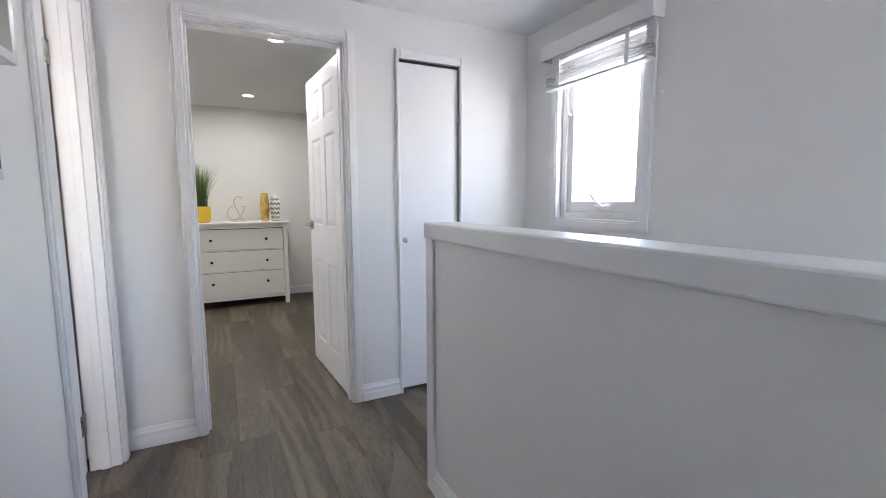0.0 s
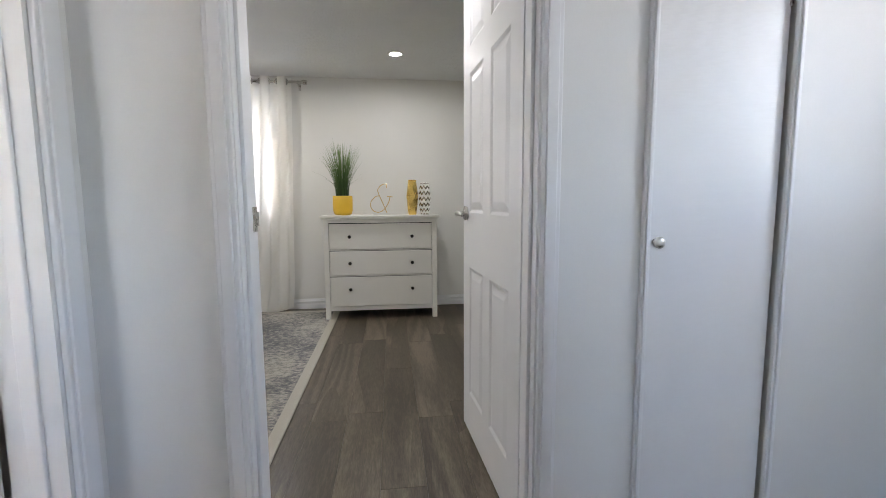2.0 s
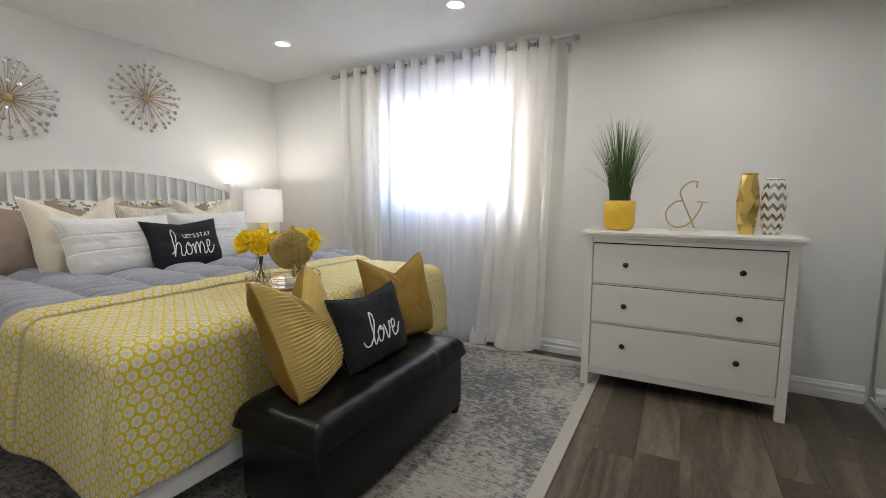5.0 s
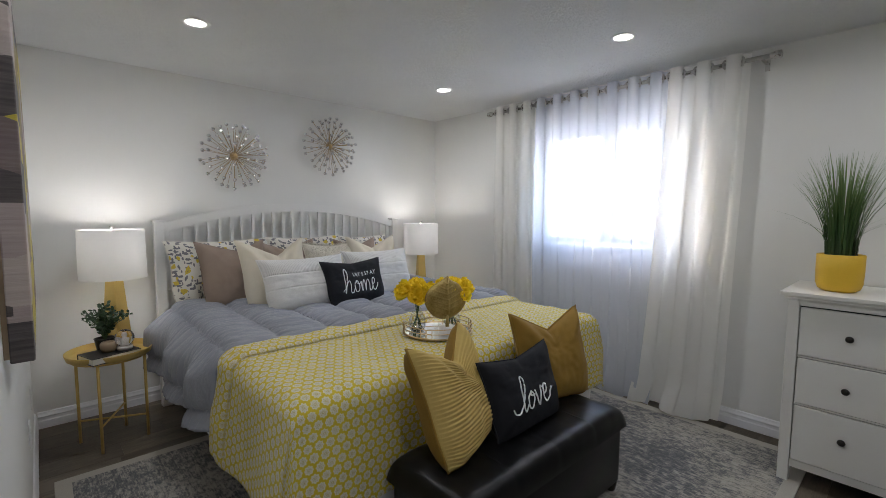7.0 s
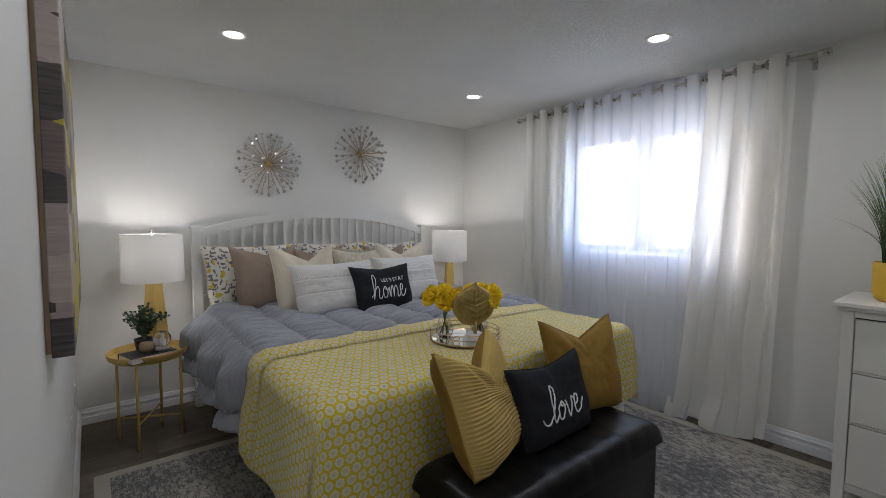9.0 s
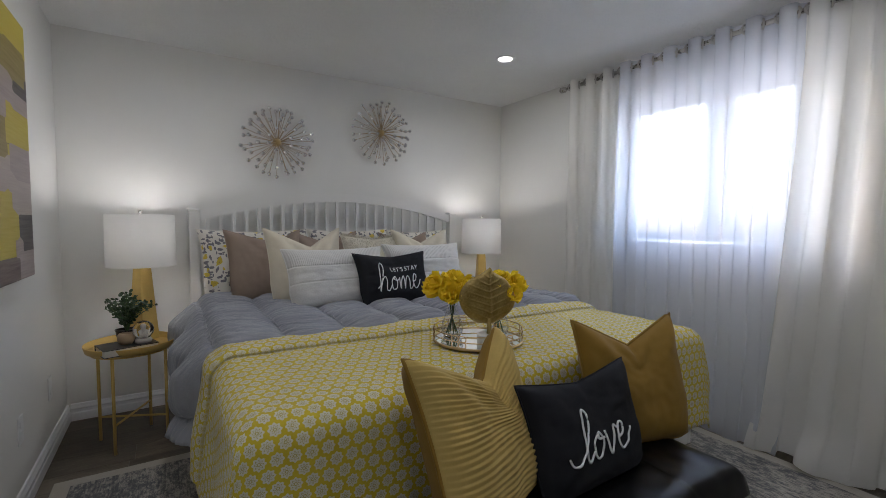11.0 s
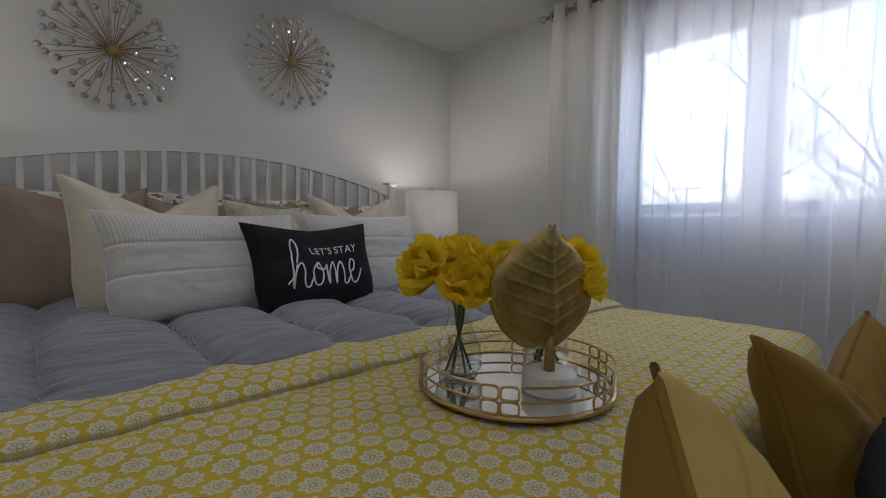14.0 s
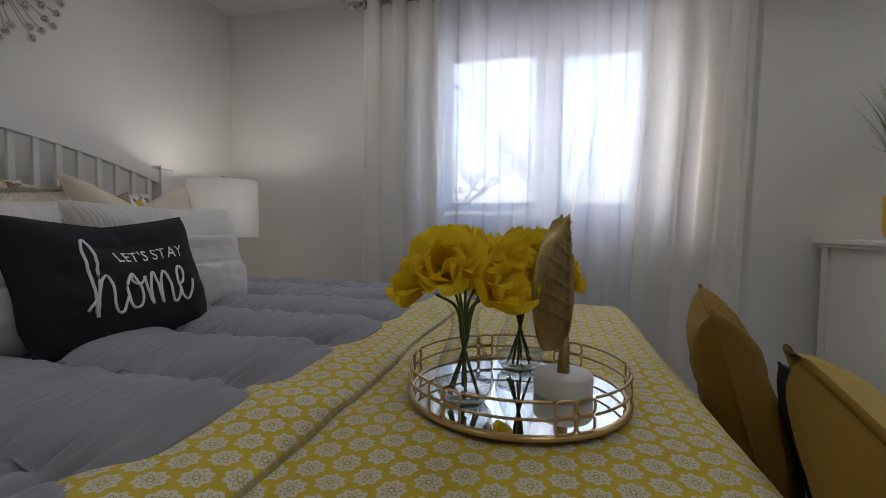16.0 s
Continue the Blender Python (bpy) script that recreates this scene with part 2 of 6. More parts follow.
def rug_material():
    n = Nodes("distressed_rug")
    v = n.mapped()
    sep = n.nt.nodes.new("ShaderNodeSeparateXYZ")
    n.nt.links.new(n.tc.outputs["Object"], sep.inputs[0])
    swirl = n.noise(n.mapped((1.0, 1.3, 1.0)), 27.0, 5.0, 0.75)
    fleck = n.noise(n.mapped((1.0, 2.6, 1.0)), 52.0, 3.0, 0.7)
    tone = n.noise(v, 1.7, 3.0)
    pile = n.noise(v, 420.0)
    streak = n.noise(n.mapped((0.7, 9.0, 1.0)), 13.0, 3.0, 0.7)
    k = n.math("ADD", n.math("MULTIPLY", swirl, 0.46), n.math("ADD", n.math("MULTIPLY", fleck, 0.32), n.math("MULTIPLY", streak, 0.22)))
    k = n.math("ADD", k, n.math("MULTIPLY_ADD", tone, 0.36, -0.18))
    col = n.ramp(k, (0.42, (0.095, 0.095, 0.103)), (0.475, (0.17, 0.167, 0.165)), (0.515, (0.32, 0.298, 0.262)), (0.58, (0.43, 0.40, 0.35)))
    ex = n.math("GREATER_THAN", n.math("ABSOLUTE", sep.outputs[0]), 1.178)
    ey = n.math("GREATER_THAN", n.math("ABSOLUTE", sep.outputs[1]), 1.465)
    col = n.mix(n.math("MAXIMUM", ex, ey), col, n.ramp(pile, (0.3, (0.40, 0.37, 0.315)), (0.7, (0.47, 0.44, 0.38))))
    n.bump(n.math("ADD", pile, k), 0.6, 0.004)
    return n.set(col, 0.95, 0.0, Sheen_Weight=0.1)


M["rug"] = rug_material()


def leather_material():
    n = Nodes("black_bonded_leather")
    v = n.mapped()
    vor = n.nt.nodes.new("ShaderNodeTexVoronoi")
    n.put(vor.inputs["Vector"], v)
    vor.inputs["Scale"].default_value = 260.0
    big = n.noise(v, 7.0)
    n.bump(n.math("ADD", n.math("MULTIPLY", vor.outputs["Distance"], 0.5), n.math("MULTIPLY", big, 1.2)), 0.25, 0.002)
    return n.set(n.ramp(big, (0.3, (0.0035, 0.0035, 0.0038)), (0.7, (0.0065, 0.0064, 0.0066))), n.math("MULTIPLY_ADD", big, 0.14, 0.24), 0.0, Specular_IOR_Level=0.26)


M["leather"] = leather_material()


def cloth_through(name, color, clear, glow):
    """Thin cloth: part of the light goes straight through, part is scattered on, the rest comes back."""
    n = Nodes(name)
    v = n.mapped()
    n.bump(n.noise(v, 300.0), 0.3, 0.001)
    n.set(n.ramp(n.noise(v, 4.0), (0.3, tuple(c * 0.96 for c in color)), (0.7, color)), 0.9)
    tr = n.nt.nodes.new("ShaderNodeBsdfTranslucent")
    tr.inputs[0].default_value = (*color, 1)
    cl = n.nt.nodes.new("ShaderNodeBsdfTransparent")
    a, b = n.nt.nodes.new("ShaderNodeMixShader"), n.nt.nodes.new("ShaderNodeMixShader")
    a.inputs[0].default_value, b.inputs[0].default_value = glow, clear
    n.nt.links.new(n.bsdf.outputs[0], a.inputs[1])
    n.nt.links.new(tr.outputs[0], a.inputs[2])
    n.nt.links.new(a.outputs[0], b.inputs[1])
    n.nt.links.new(cl.outputs[0], b.inputs[2])
    n.nt.links.new(b.outputs[0], n.nt.nodes["Material Output"].inputs[0])
    return n.mat


M["sheer"] = cloth_through("white_sheer", (0.88, 0.905, 0.97), 0.30, 0.80)
M["curtain"] = cloth_through("white_linen_curtain", (0.91, 0.895, 0.86), 0.0, 0.50)
M["shade"] = cloth_through("white_lamp_shade", (0.78, 0.77, 0.75), 0.0, 0.25)
M["petal"] = cloth_through("yellow_silk_petal", (0.96, 0.74, 0.035), 0.0, 0.45)
M["blind"] = cloth_through("translucent_blind_slat", (0.82, 0.82, 0.83), 0.1, 0.3)


def glass_material(name, color=(1, 1, 1), rough=0.0, ior=1.45):
    n = Nodes(name)
    n.set(color, rough, 0.0, Transmission_Weight=1.0, IOR=ior)
    return n.mat


M["glass"] = glass_material("clear_glass")


def pane_material():
    n = Nodes("window_pane")
    cl, gl = n.nt.nodes.new("ShaderNodeBsdfTransparent"), n.nt.nodes.new("ShaderNodeBsdfGlossy")
    gl.inputs["Roughness"].default_value = 0.02
    m = n.nt.nodes.new("ShaderNodeMixShader")
    m.inputs[0].default_value = 0.05
    n.nt.links.new(cl.outputs[0], m.inputs[1])
    n.nt.links.new(gl.outputs[0], m.inputs[2])
    n.nt.links.new(m.outputs[0], n.nt.nodes["Material Output"].inputs[0])
    return n.mat


M["pane"] = pane_material()


def thin_glass_material():
    """Blown glass as one thin wall: clear, with gloss that grows towards the rim."""
    n = Nodes("thin_glass")
    cl, gl = n.nt.nodes.new("ShaderNodeBsdfTransparent"), n.nt.nodes.new("ShaderNodeBsdfGlossy")
    cl.inputs[0].default_value = (0.97, 0.98, 0.97, 1)
    gl.inputs["Roughness"].default_value = 0.03
    lw = n.nt.nodes.new("ShaderNodeLayerWeight")
    m = n.nt.nodes.new("ShaderNodeMixShader")
    n.put(m.inputs[0], n.math("MULTIPLY_ADD", n.math("POWER", lw.outputs["Facing"], 2.2), 0.7, 0.07))
    n.nt.links.new(cl.outputs[0], m.inputs[1])
    n.nt.links.new(gl.outputs[0], m.inputs[2])
    n.nt.links.new(m.outputs[0], n.nt.nodes["Material Output"].inputs[0])
    return n.mat


M["thin_glass"] = thin_glass_material()
mm = Nodes("mirror")
M["mirror"] = mm.set((0.86, 0.89, 0.87), 0.01, 1.0)
mm = Nodes("crystal")
M["crystal"] = mm.set((0.72, 0.72, 0.73), 0.12, 1.0)
mm = Nodes("gold_ceramic")
M["gold_glaze"] = mm.set((0.74, 0.52, 0.16), 0.24, 1.0)


def chevron_material():
    n = Nodes("chevron_ceramic")
    sep = n.nt.nodes.new("ShaderNodeSeparateXYZ")
    n.nt.links.new(n.tc.outputs["UV"], sep.inputs[0])
    zig = n.math("ABSOLUTE", n.math("SUBTRACT", n.math("FRACT", n.math("MULTIPLY", sep.outputs[0], 9.0)), 0.5))
    k = n.math("FRACT", n.math("ADD", n.math("MULTIPLY", sep.outputs[1], 9.0), n.math("MULTIPLY", zig, 0.95)))
    band = n.math("LESS_THAN", k, 0.42)
    n.bump(band, -0.6, 0.004)
    return n.set(n.mix(band, (0.80, 0.78, 0.74), (0.42, 0.37, 0.31)), n.math("MULTIPLY_ADD", band, -0.2, 0.35), n.math("MULTIPLY", band, 0.8))


M["chevron"] = chevron_material()


def leaf_gold_material():
    n = Nodes("antique_gold_leaf")
    v = n.mapped()
    a, b = n.noise(v, 120.0, 5.0, 0.7), n.noise(v, 14.0)
    n.bump(a, 0.5, 0.002)
    return n.set(n.ramp(n.math("MULTIPLY_ADD", a, 0.5, n.math("MULTIPLY", b, 0.5)), (0.35, (0.28, 0.20, 0.06)), (0.65, (0.54, 0.41, 0.16))), 0.42, 0.85)


M["leaf_gold"] = leaf_gold_material()


def grass_material():
    n = Nodes("grass_blades")
    sep = n.nt.nodes.new("ShaderNodeSeparateXYZ")
    n.nt.links.new(n.tc.outputs["Object"], sep.inputs[0])
    geo = n.nt.nodes.new("ShaderNodeNewGeometry")
    k = n.math("ADD", n.math("MULTIPLY", sep.outputs[2], 1.7), n.math("MULTIPLY_ADD", geo.outputs["Random Per Island"], 0.3, -0.15))
    return n.set(n.ramp(k, (0.2, (0.018, 0.04, 0.012)), (0.55, (0.055, 0.12, 0.028)), (0.95, (0.16, 0.24, 0.07))), 0.55)


M["grass"] = grass_material()
M["leaf"] = varied("eucalyptus_leaf", (0.035, 0.07, 0.03), 0.5, 0.3, 60.0, 200.0, 0.2)


def canvas_material():
    """Abstract painting of colour blocks with palette-knife relief."""
    n = Nodes("abstract_canvas")
    v = n.mapped((3.1, 3.1, 8.0))
    vor = n.nt.nodes.new("ShaderNodeTexVoronoi")
    vor.distance = "CHEBYCHEV"
    n.put(vor.inputs["Vector"], v)
    vor.inputs["Scale"].default_value, vor.inputs["Randomness"].default_value = 1.0, 0.75
    sep = n.nt.nodes.new("ShaderNodeSeparateColor")
    n.nt.links.new(vor.outputs["Color"], sep.inputs[0])
    col = n.ramp(sep.outputs[0], (0.0, (0.03, 0.022, 0.028)), (0.18, (0.13, 0.09, 0.09)), (0.34, (0.36, 0.29, 0.28)), (0.48, (0.52, 0.41, 0.015)), (0.68, (0.44, 0.37, 0.34)), (0.84, (0.24, 0.18, 0.03)))
    col.node.color_ramp.interpolation = "CONSTANT"
    streak = n.noise(n.mapped((2, 2, 40)), 3.0)
    n.bump(n.math("ADD", streak, sep.outputs[0]), 0.5, 0.004)
    return n.set(n.mix(0.14, col, n.ramp(streak, (0.3, (0.1, 0.08, 0.07)), (0.7, (0.55, 0.5, 0.42)))), 0.5)


M["canvas"] = canvas_material()
mm = Nodes("lamp_lens")
M["lens"] = mm.set((0.9, 0.88, 0.84), 0.4, 0.0, Emission_Color=(1.0, 0.96, 0.9, 1.0), Emission_Strength=1.5)


# ---- building helpers ----
def part(name, bm, material, parent=None, label="", smooth=False, at=None):
    """Links a bmesh as one mesh object under a thing or a part."""
    me = bpy.data.meshes.new(name)
    bm.to_mesh(me)
    bm.free()
    me.materials.append(M[material])
    if smooth:
        for p in me.polygons:
            p.use_smooth = True
    ob = new(name, me)
    ob.parent = parent
    if at is not None:
        ob.matrix_basis = at
    if label:
        ob["label"] = label
    return ob


def again(ob, parent, at, name=None):
    """One more object on the same mesh."""
    o = new(name or ob.name.split(".")[0], ob.data)
    o.parent = parent
    o.matrix_basis = at
    return o


def thing(name, at, label, category, group=""):
    e = new(name)
    e.empty_display_size = 0.1
    e.matrix_basis = at
    return tagged(e, label, category, group)


def box(bm, lo, hi, bevel=0.0):
    """A box from corner to corner, its edges rounded off."""
    vs = [bm.verts.new((x, y, z)) for z in (lo[2], hi[2]) for y in (lo[1], hi[1]) for x in (lo[0], hi[0])]
    fs = [bm.faces.new([vs[i] for i in q]) for q in ((0, 2, 3, 1), (4, 5, 7, 6), (0, 1, 5, 4), (2, 6, 7, 3), (0, 4, 6, 2), (1, 3, 7, 5))]
    if bevel:
        es = list({e for f in fs for e in f.edges})
        bmesh.ops.bevel(bm, geom=es, offset=bevel, segments=2, profile=0.5, affect="EDGES", clamp_overlap=True)
    return bm


def boxes(*items, bevel=0.0):
    bm = bmesh.new()
    for lo, hi in items:
        box(bm, lo, hi, bevel)
    return bm


def revolve(profile, steps=32, closed=False, uv=False):
    """A turned body from (radius, height) pairs."""
    bm = bmesh.new()
    rings = []
    for r, z in profile:
        rings.append([bm.verts.new((r * math.cos(a), r * math.sin(a), z)) for a in (2 * math.pi * i / steps for i in range(steps))])
    lay = bm.loops.layers.uv.new("UVMap") if uv else None
    for j in range(len(rings) - 1):
        for i in range(steps):
            k = (i + 1) % steps
            f = bm.faces.new((rings[j][i], rings[j][k], rings[j + 1][k], rings[j + 1][i]))
            if uv:
                z0, z1 = j / (len(rings) - 1), (j + 1) / (len(rings) - 1)
                for lp, c in zip(f.loops, ((i / steps, z0), ((i + 1) / steps, z0), ((i + 1) / steps, z1), (i / steps, z1))):
                    lp[lay].uv = c
    if not closed:
        if profile[0][0] > 1e-5:
            bm.faces.new(rings[0][::-1])
        if profile[-1][0] > 1e-5:
            bm.faces.new(rings[-1])
    bmesh.ops.remove_doubles(bm, verts=bm.verts, dist=1e-6)
    return bm


def tube(bm, pts, radius, sides=8, loop=False, taper=None):
    """A round bar along a line of points."""
    pts = [Vector(p) for p in pts]
    n = len(pts)
    rings = []
    up = Vector((0, 0, 1))
    for i, p in enumerate(pts):
        a = pts[(i - 1) % n] if loop or i else pts[0]
        b = pts[(i + 1) % n] if loop or i < n - 1 else pts[-1]
        d = (b - a).normalized()
        if abs(d.dot(up)) > 0.95:
            up = Vector((1, 0, 0)) if abs(d.x) < 0.9 else Vector((0, 1, 0))
        s = d.cross(up).normalized()
        w = s.cross(d).normalized()
        r = radius if taper is None else radius * (taper[0] + (taper[1] - taper[0]) * i / max(1, n - 1))
        rings.append([bm.verts.new(p + r * (math.cos(t) * s + math.sin(t) * w)) for t in (2 * math.pi * k / sides for k in range(sides))])
    for i in range(n if loop else n - 1):
        q = rings[(i + 1) % n]
        for k in range(sides):
            m = (k + 1) % sides
            bm.faces.new((rings[i][k], rings[i][m], q[m], q[k]))
    if not loop:
        bm.faces.new(rings[0][::-1])
        bm.faces.new(rings[-1])
    return bm


def sheet(fn, nu, nv, thickness=0.0, loop_u=False):
    """A cloth from fn(i / nu, j / nv) -> (point, (u, v) along the cloth)."""
    bm = bmesh.new()
    lay = bm.loops.layers.uv.new("UVMap")
    got = [[fn(i / nu, j / nv) for j in range(nv + 1)] for i in range(nu + 1)]
    vs = [[bm.verts.new(g[0]) for g in row] for row in got]
    for i in range(nu):
        for j in range(nv):
            ids = ((i, j), (i + 1, j), (i + 1, j + 1), (i, j + 1))
            f = bm.faces.new([vs[a][b] for a, b in ids])
            for lp, (a, b) in zip(f.loops, ids):
                lp[lay].uv = got[a][b][1]
    bm.normal_update()
    if thickness:
        geom = bm.faces[:]
        bmesh.ops.solidify(bm, geom=geom, thickness=thickness)
    return bm


def smoothstep(a, b, x):
    t = min(1.0, max(0.0, (x - a) / (b - a)))
    return t * t * (3 - 2 * t)


def wob(x, y, z=0.0, s=1.0):
    return noise.noise(Vector((x * s, y * s, z * s)))


def catmull(pts, steps=8):
    """A smooth line through the points."""
    p = [Vector(q) for q in pts]
    p = [2 * p[0] - p[1], *p, 2 * p[-1] - p[-2]]
    out = []
    for i in range(1, len(p) - 2):
        a, b, c, d = p[i - 1:i + 3]
        for k in range(steps):
            t = k / steps
            out.append(0.5 * (2 * b + (c - a) * t + (2 * a - 5 * b + 4 * c - d) * t * t + (3 * b - a - 3 * c + d) * t ** 3))
    out.append(p[-2])
    return out


# ---- the setting: bedroom and landing ----
CEIL = 2.30
HALL_FILL, SIDE_DAY, EAST_DAY = 0.06, 0.08, 0.22
WIN_Y, SOUTH_IN, SOUTH_OUT = 0.08, -3.19, -3.335
HALL_W, HALL_E, HALL_S = 3.065, 5.44, -7.6
DOOR_L, DOOR_R, DOOR_H = 3.40, 4.205, 2.10


def structure(name, bm, material, label, category, smooth=False):
    return tagged(part(name, bm, material, None, "", smooth), label, category, "", "structure")


structure("wall_west", boxes(((-0.12, -3.335, 0), (0, 0.24, CEIL))), "wall", "off-white painted bedroom wall behind the headboard", "wall")
structure("wall_north", boxes(((0, WIN_Y, 0), (1.34, 0.24, CEIL)), ((2.56, WIN_Y, 0), (5.44, 0.24, CEIL)), ((1.34, WIN_Y, 0), (2.56, 0.24, 1.04)), ((1.34, WIN_Y, 2.06), (2.56, 0.24, CEIL))),
          "wall", "off-white painted wall with the curtained window opening", "wall")
structure("wall_south", boxes(((0, SOUTH_OUT + 0.06, 0), (DOOR_L, SOUTH_IN, CEIL)), ((DOOR_L, SOUTH_OUT + 0.06, DOOR_H), (DOOR_R, SOUTH_IN, CEIL)), ((DOOR_R, SOUTH_OUT + 0.06, 0), (4.66, SOUTH_IN, CEIL))),
          "wall", "off-white painted bedroom wall with the doorway", "wall")
structure("wall_landing", boxes(((2.1, SOUTH_OUT, 0), (DOOR_L, SOUTH_OUT + 0.06, CEIL)), ((DOOR_L, SOUTH_OUT, DOOR_H), (DOOR_R, SOUTH_OUT + 0.06, CEIL)), ((DOOR_R, SOUTH_OUT, 0), (4.50, SOUTH_OUT + 0.06, CEIL)),
                                ((4.50, SOUTH_OUT, 2.04), (4.92, SOUTH_OUT + 0.06, CEIL)), ((4.92, SOUTH_OUT, 0), (HALL_E, SOUTH_OUT + 0.06, CEIL))),
          "hall_wall", "white painted landing wall round the bedroom door and closet", "wall")
structure("wall_hall_west", boxes(((HALL_W - 0.12, SOUTH_OUT - 0.105, 0), (HALL_W, SOUTH_OUT, CEIL)), ((HALL_W - 0.12, HALL_S, 0), (HALL_W, -4.07, CEIL)), ((HALL_W - 0.12, -4.07, 2.05), (HALL_W, SOUTH_OUT - 0.105, CEIL))),
          "hall_wall", "white painted landing wall with a side doorway", "wall")
structure("wall_hall_east", boxes(((HALL_E, HALL_S, 0), (HALL_E + 0.16, -4.29, CEIL)), ((HALL_E, -3.66, 0), (HALL_E + 0.16, 0.24, CEIL)), ((HALL_E, -4.29, 0), (HALL_E + 0.16, -3.66, 1.10)), ((HALL_E, -4.29, 2.08), (HALL_E + 0.16, -3.66, CEIL))),
          "hall_wall", "white painted landing wall with a small casement window", "wall")
# the opening in this unseen wall is added to brighten the landing
structure("wall_hall_south", boxes(((2.1, HALL_S - 0.12, 0), (4.45, HALL_S, CEIL)), ((5.25, HALL_S - 0.12, 0), (HALL_E + 0.16, HALL_S, CEIL)), ((4.45, HALL_S - 0.12, 0), (5.25, HALL_S, 0.85)), ((4.45, HALL_S - 0.12, 2.1), (5.25, HALL_S, CEIL))), "hall_wall", "plain white unseen wall that closes the landing, with an added opening for light", "wall")
structure("wall_side_room", boxes(((2.0, -5.4, 0), (2.1, SOUTH_OUT, CEIL)), ((2.1, -5.4, 0), (2.25, -5.3, CEIL)), ((2.9, -5.4, 0), (HALL_W - 0.12, -5.3, CEIL)), ((2.25, -5.4, 0), (2.9, -5.3, 1.0)), ((2.25, -5.4, 2.0), (2.9, -5.3, CEIL))), "hall_wall", "plain white wall of the side room", "wall")
structure("wall_closet", boxes(((4.70, SOUTH_IN, 0), (4.78, -2.35, CEIL)), ((4.78, -2.45, 0), (5.44, -2.35, CEIL))), "wall", "off-white wall beside the mirrored closet", "wall")
structure("ceiling", boxes(((-0.12, SOUTH_OUT + 0.06, CEIL), (5.44, 0.24, CEIL + 0.12))), "ceiling", "white stippled bedroom ceiling", "ceiling")
structure("ceiling_landing", boxes(((2.0, HALL_S - 0.12, CEIL), (5.6, SOUTH_OUT + 0.06, CEIL + 0.12))), "flat_ceiling", "smooth white landing ceiling", "ceiling")


def moulding(bm, a, b, out, profile):
    """A strip of moulding from a to b on the floor; profile: (distance from the wall, height)."""
    a, b, out = Vector(a), Vector(b), Vector(out)
    ends = [[bm.verts.new(p + out * d + Vector((0, 0, h))) for d, h in profile] for p in (a, b)]
    n = len(profile)
    for i in range(n):
        j = (i + 1) % n
        bm.faces.new((ends[0][i], ends[0][j], ends[1][j], ends[1][i]))
    bm.faces.new(ends[0][::-1])
    bm.faces.new(ends[1])


BASE = ((0, 0), (0.016, 0), (0.016, 0.045), (0.012, 0.052), (0.012, 0.066), (0.015, 0.074), (0.009, 0.086), (0.006, 0.098), (0, 0.102))


def baseboard(name, runs, label):
    bm = bmesh.new()
    for a, b, out in runs:
        moulding(bm, (*a, 0), (*b, 0), (*out, 0), BASE)
    bmesh.ops.recalc_face_normals(bm, faces=bm.faces)
    structure(name, bm, "trim", label, "baseboard")


baseboard("baseboard_bedroom", [((0, WIN_Y), (4.655, WIN_Y), (0, -1)), ((0, SOUTH_IN + 0.016), (0, WIN_Y - 0.016), (1, 0)), ((0, SOUTH_IN), (3.364, SOUTH_IN), (0, 1))], "white profiled baseboard along the bedroom walls")
baseboard("baseboard_landing", [((HALL_W + 0.014, SOUTH_OUT), (3.364, SOUTH_OUT), (0, -1)), ((4.247, SOUTH_OUT), (4.483, SOUTH_OUT), (0, -1)), ((4.936, SOUTH_OUT), (HALL_E, SOUTH_OUT), (0, -1)),
                                ((HALL_W, HALL_S), (HALL_W, -4.136), (1, 0)), ((HALL_E, HALL_S), (HALL_E, SOUTH_OUT - 0.016), (-1, 0))], "white stepped baseboard along the landing walls")


def casing(name, side, x0, x1, top, y, out, width=0.058, label="white door casing", head=None):
    """Casing round an opening in a wall of constant x or y."""
    bm = bmesh.new()
    d0, d1 = (0, 0.014 * out)
    head = head or width
    for lo, hi in (((x0 - width, 0), (x0, top + head)), ((x1, 0), (x1 + width, top + head)), ((x0, top), (x1, top + head))):
        for inset, deep in ((0.0, d1), (min(0.012, width * 0.25), d1 * 1.45)):
            l, h = lo[0] + inset, hi[0] - inset
            b0 = lo[1] + (0.0 if lo[1] == 0 else inset)
            b1 = hi[1] - inset
            ya, yb = sorted((y + d0, y + deep))
            if side == "y":
                box(bm, (l, ya, b0), (h, yb, b1), 0.003)
            else:
                box(bm, (ya, l, b0), (yb, h, b1), 0.003)
    return structure(name, bm, "trim", label, "door casing")


casing("trim_bedroom_door", "y", 3.418, 4.19, 2.084, SOUTH_OUT, -1, 0.056, "white casing round the bedroom doorway")
casing("trim_bedroom_inside", "y", 3.394, 4.213, 2.10, SOUTH_IN, 1, 0.06, "white casing on the bedroom side")
casing("trim_closet_door", "y", 4.508, 4.911, 2.036, SOUTH_OUT, -1, 0.024, "narrow white casing round the closet door", 0.05)
casing("trim_side_door", "x", -4.06, -3.45, 2.045, HALL_W, 1, 0.075, "white casing round the side doorway")


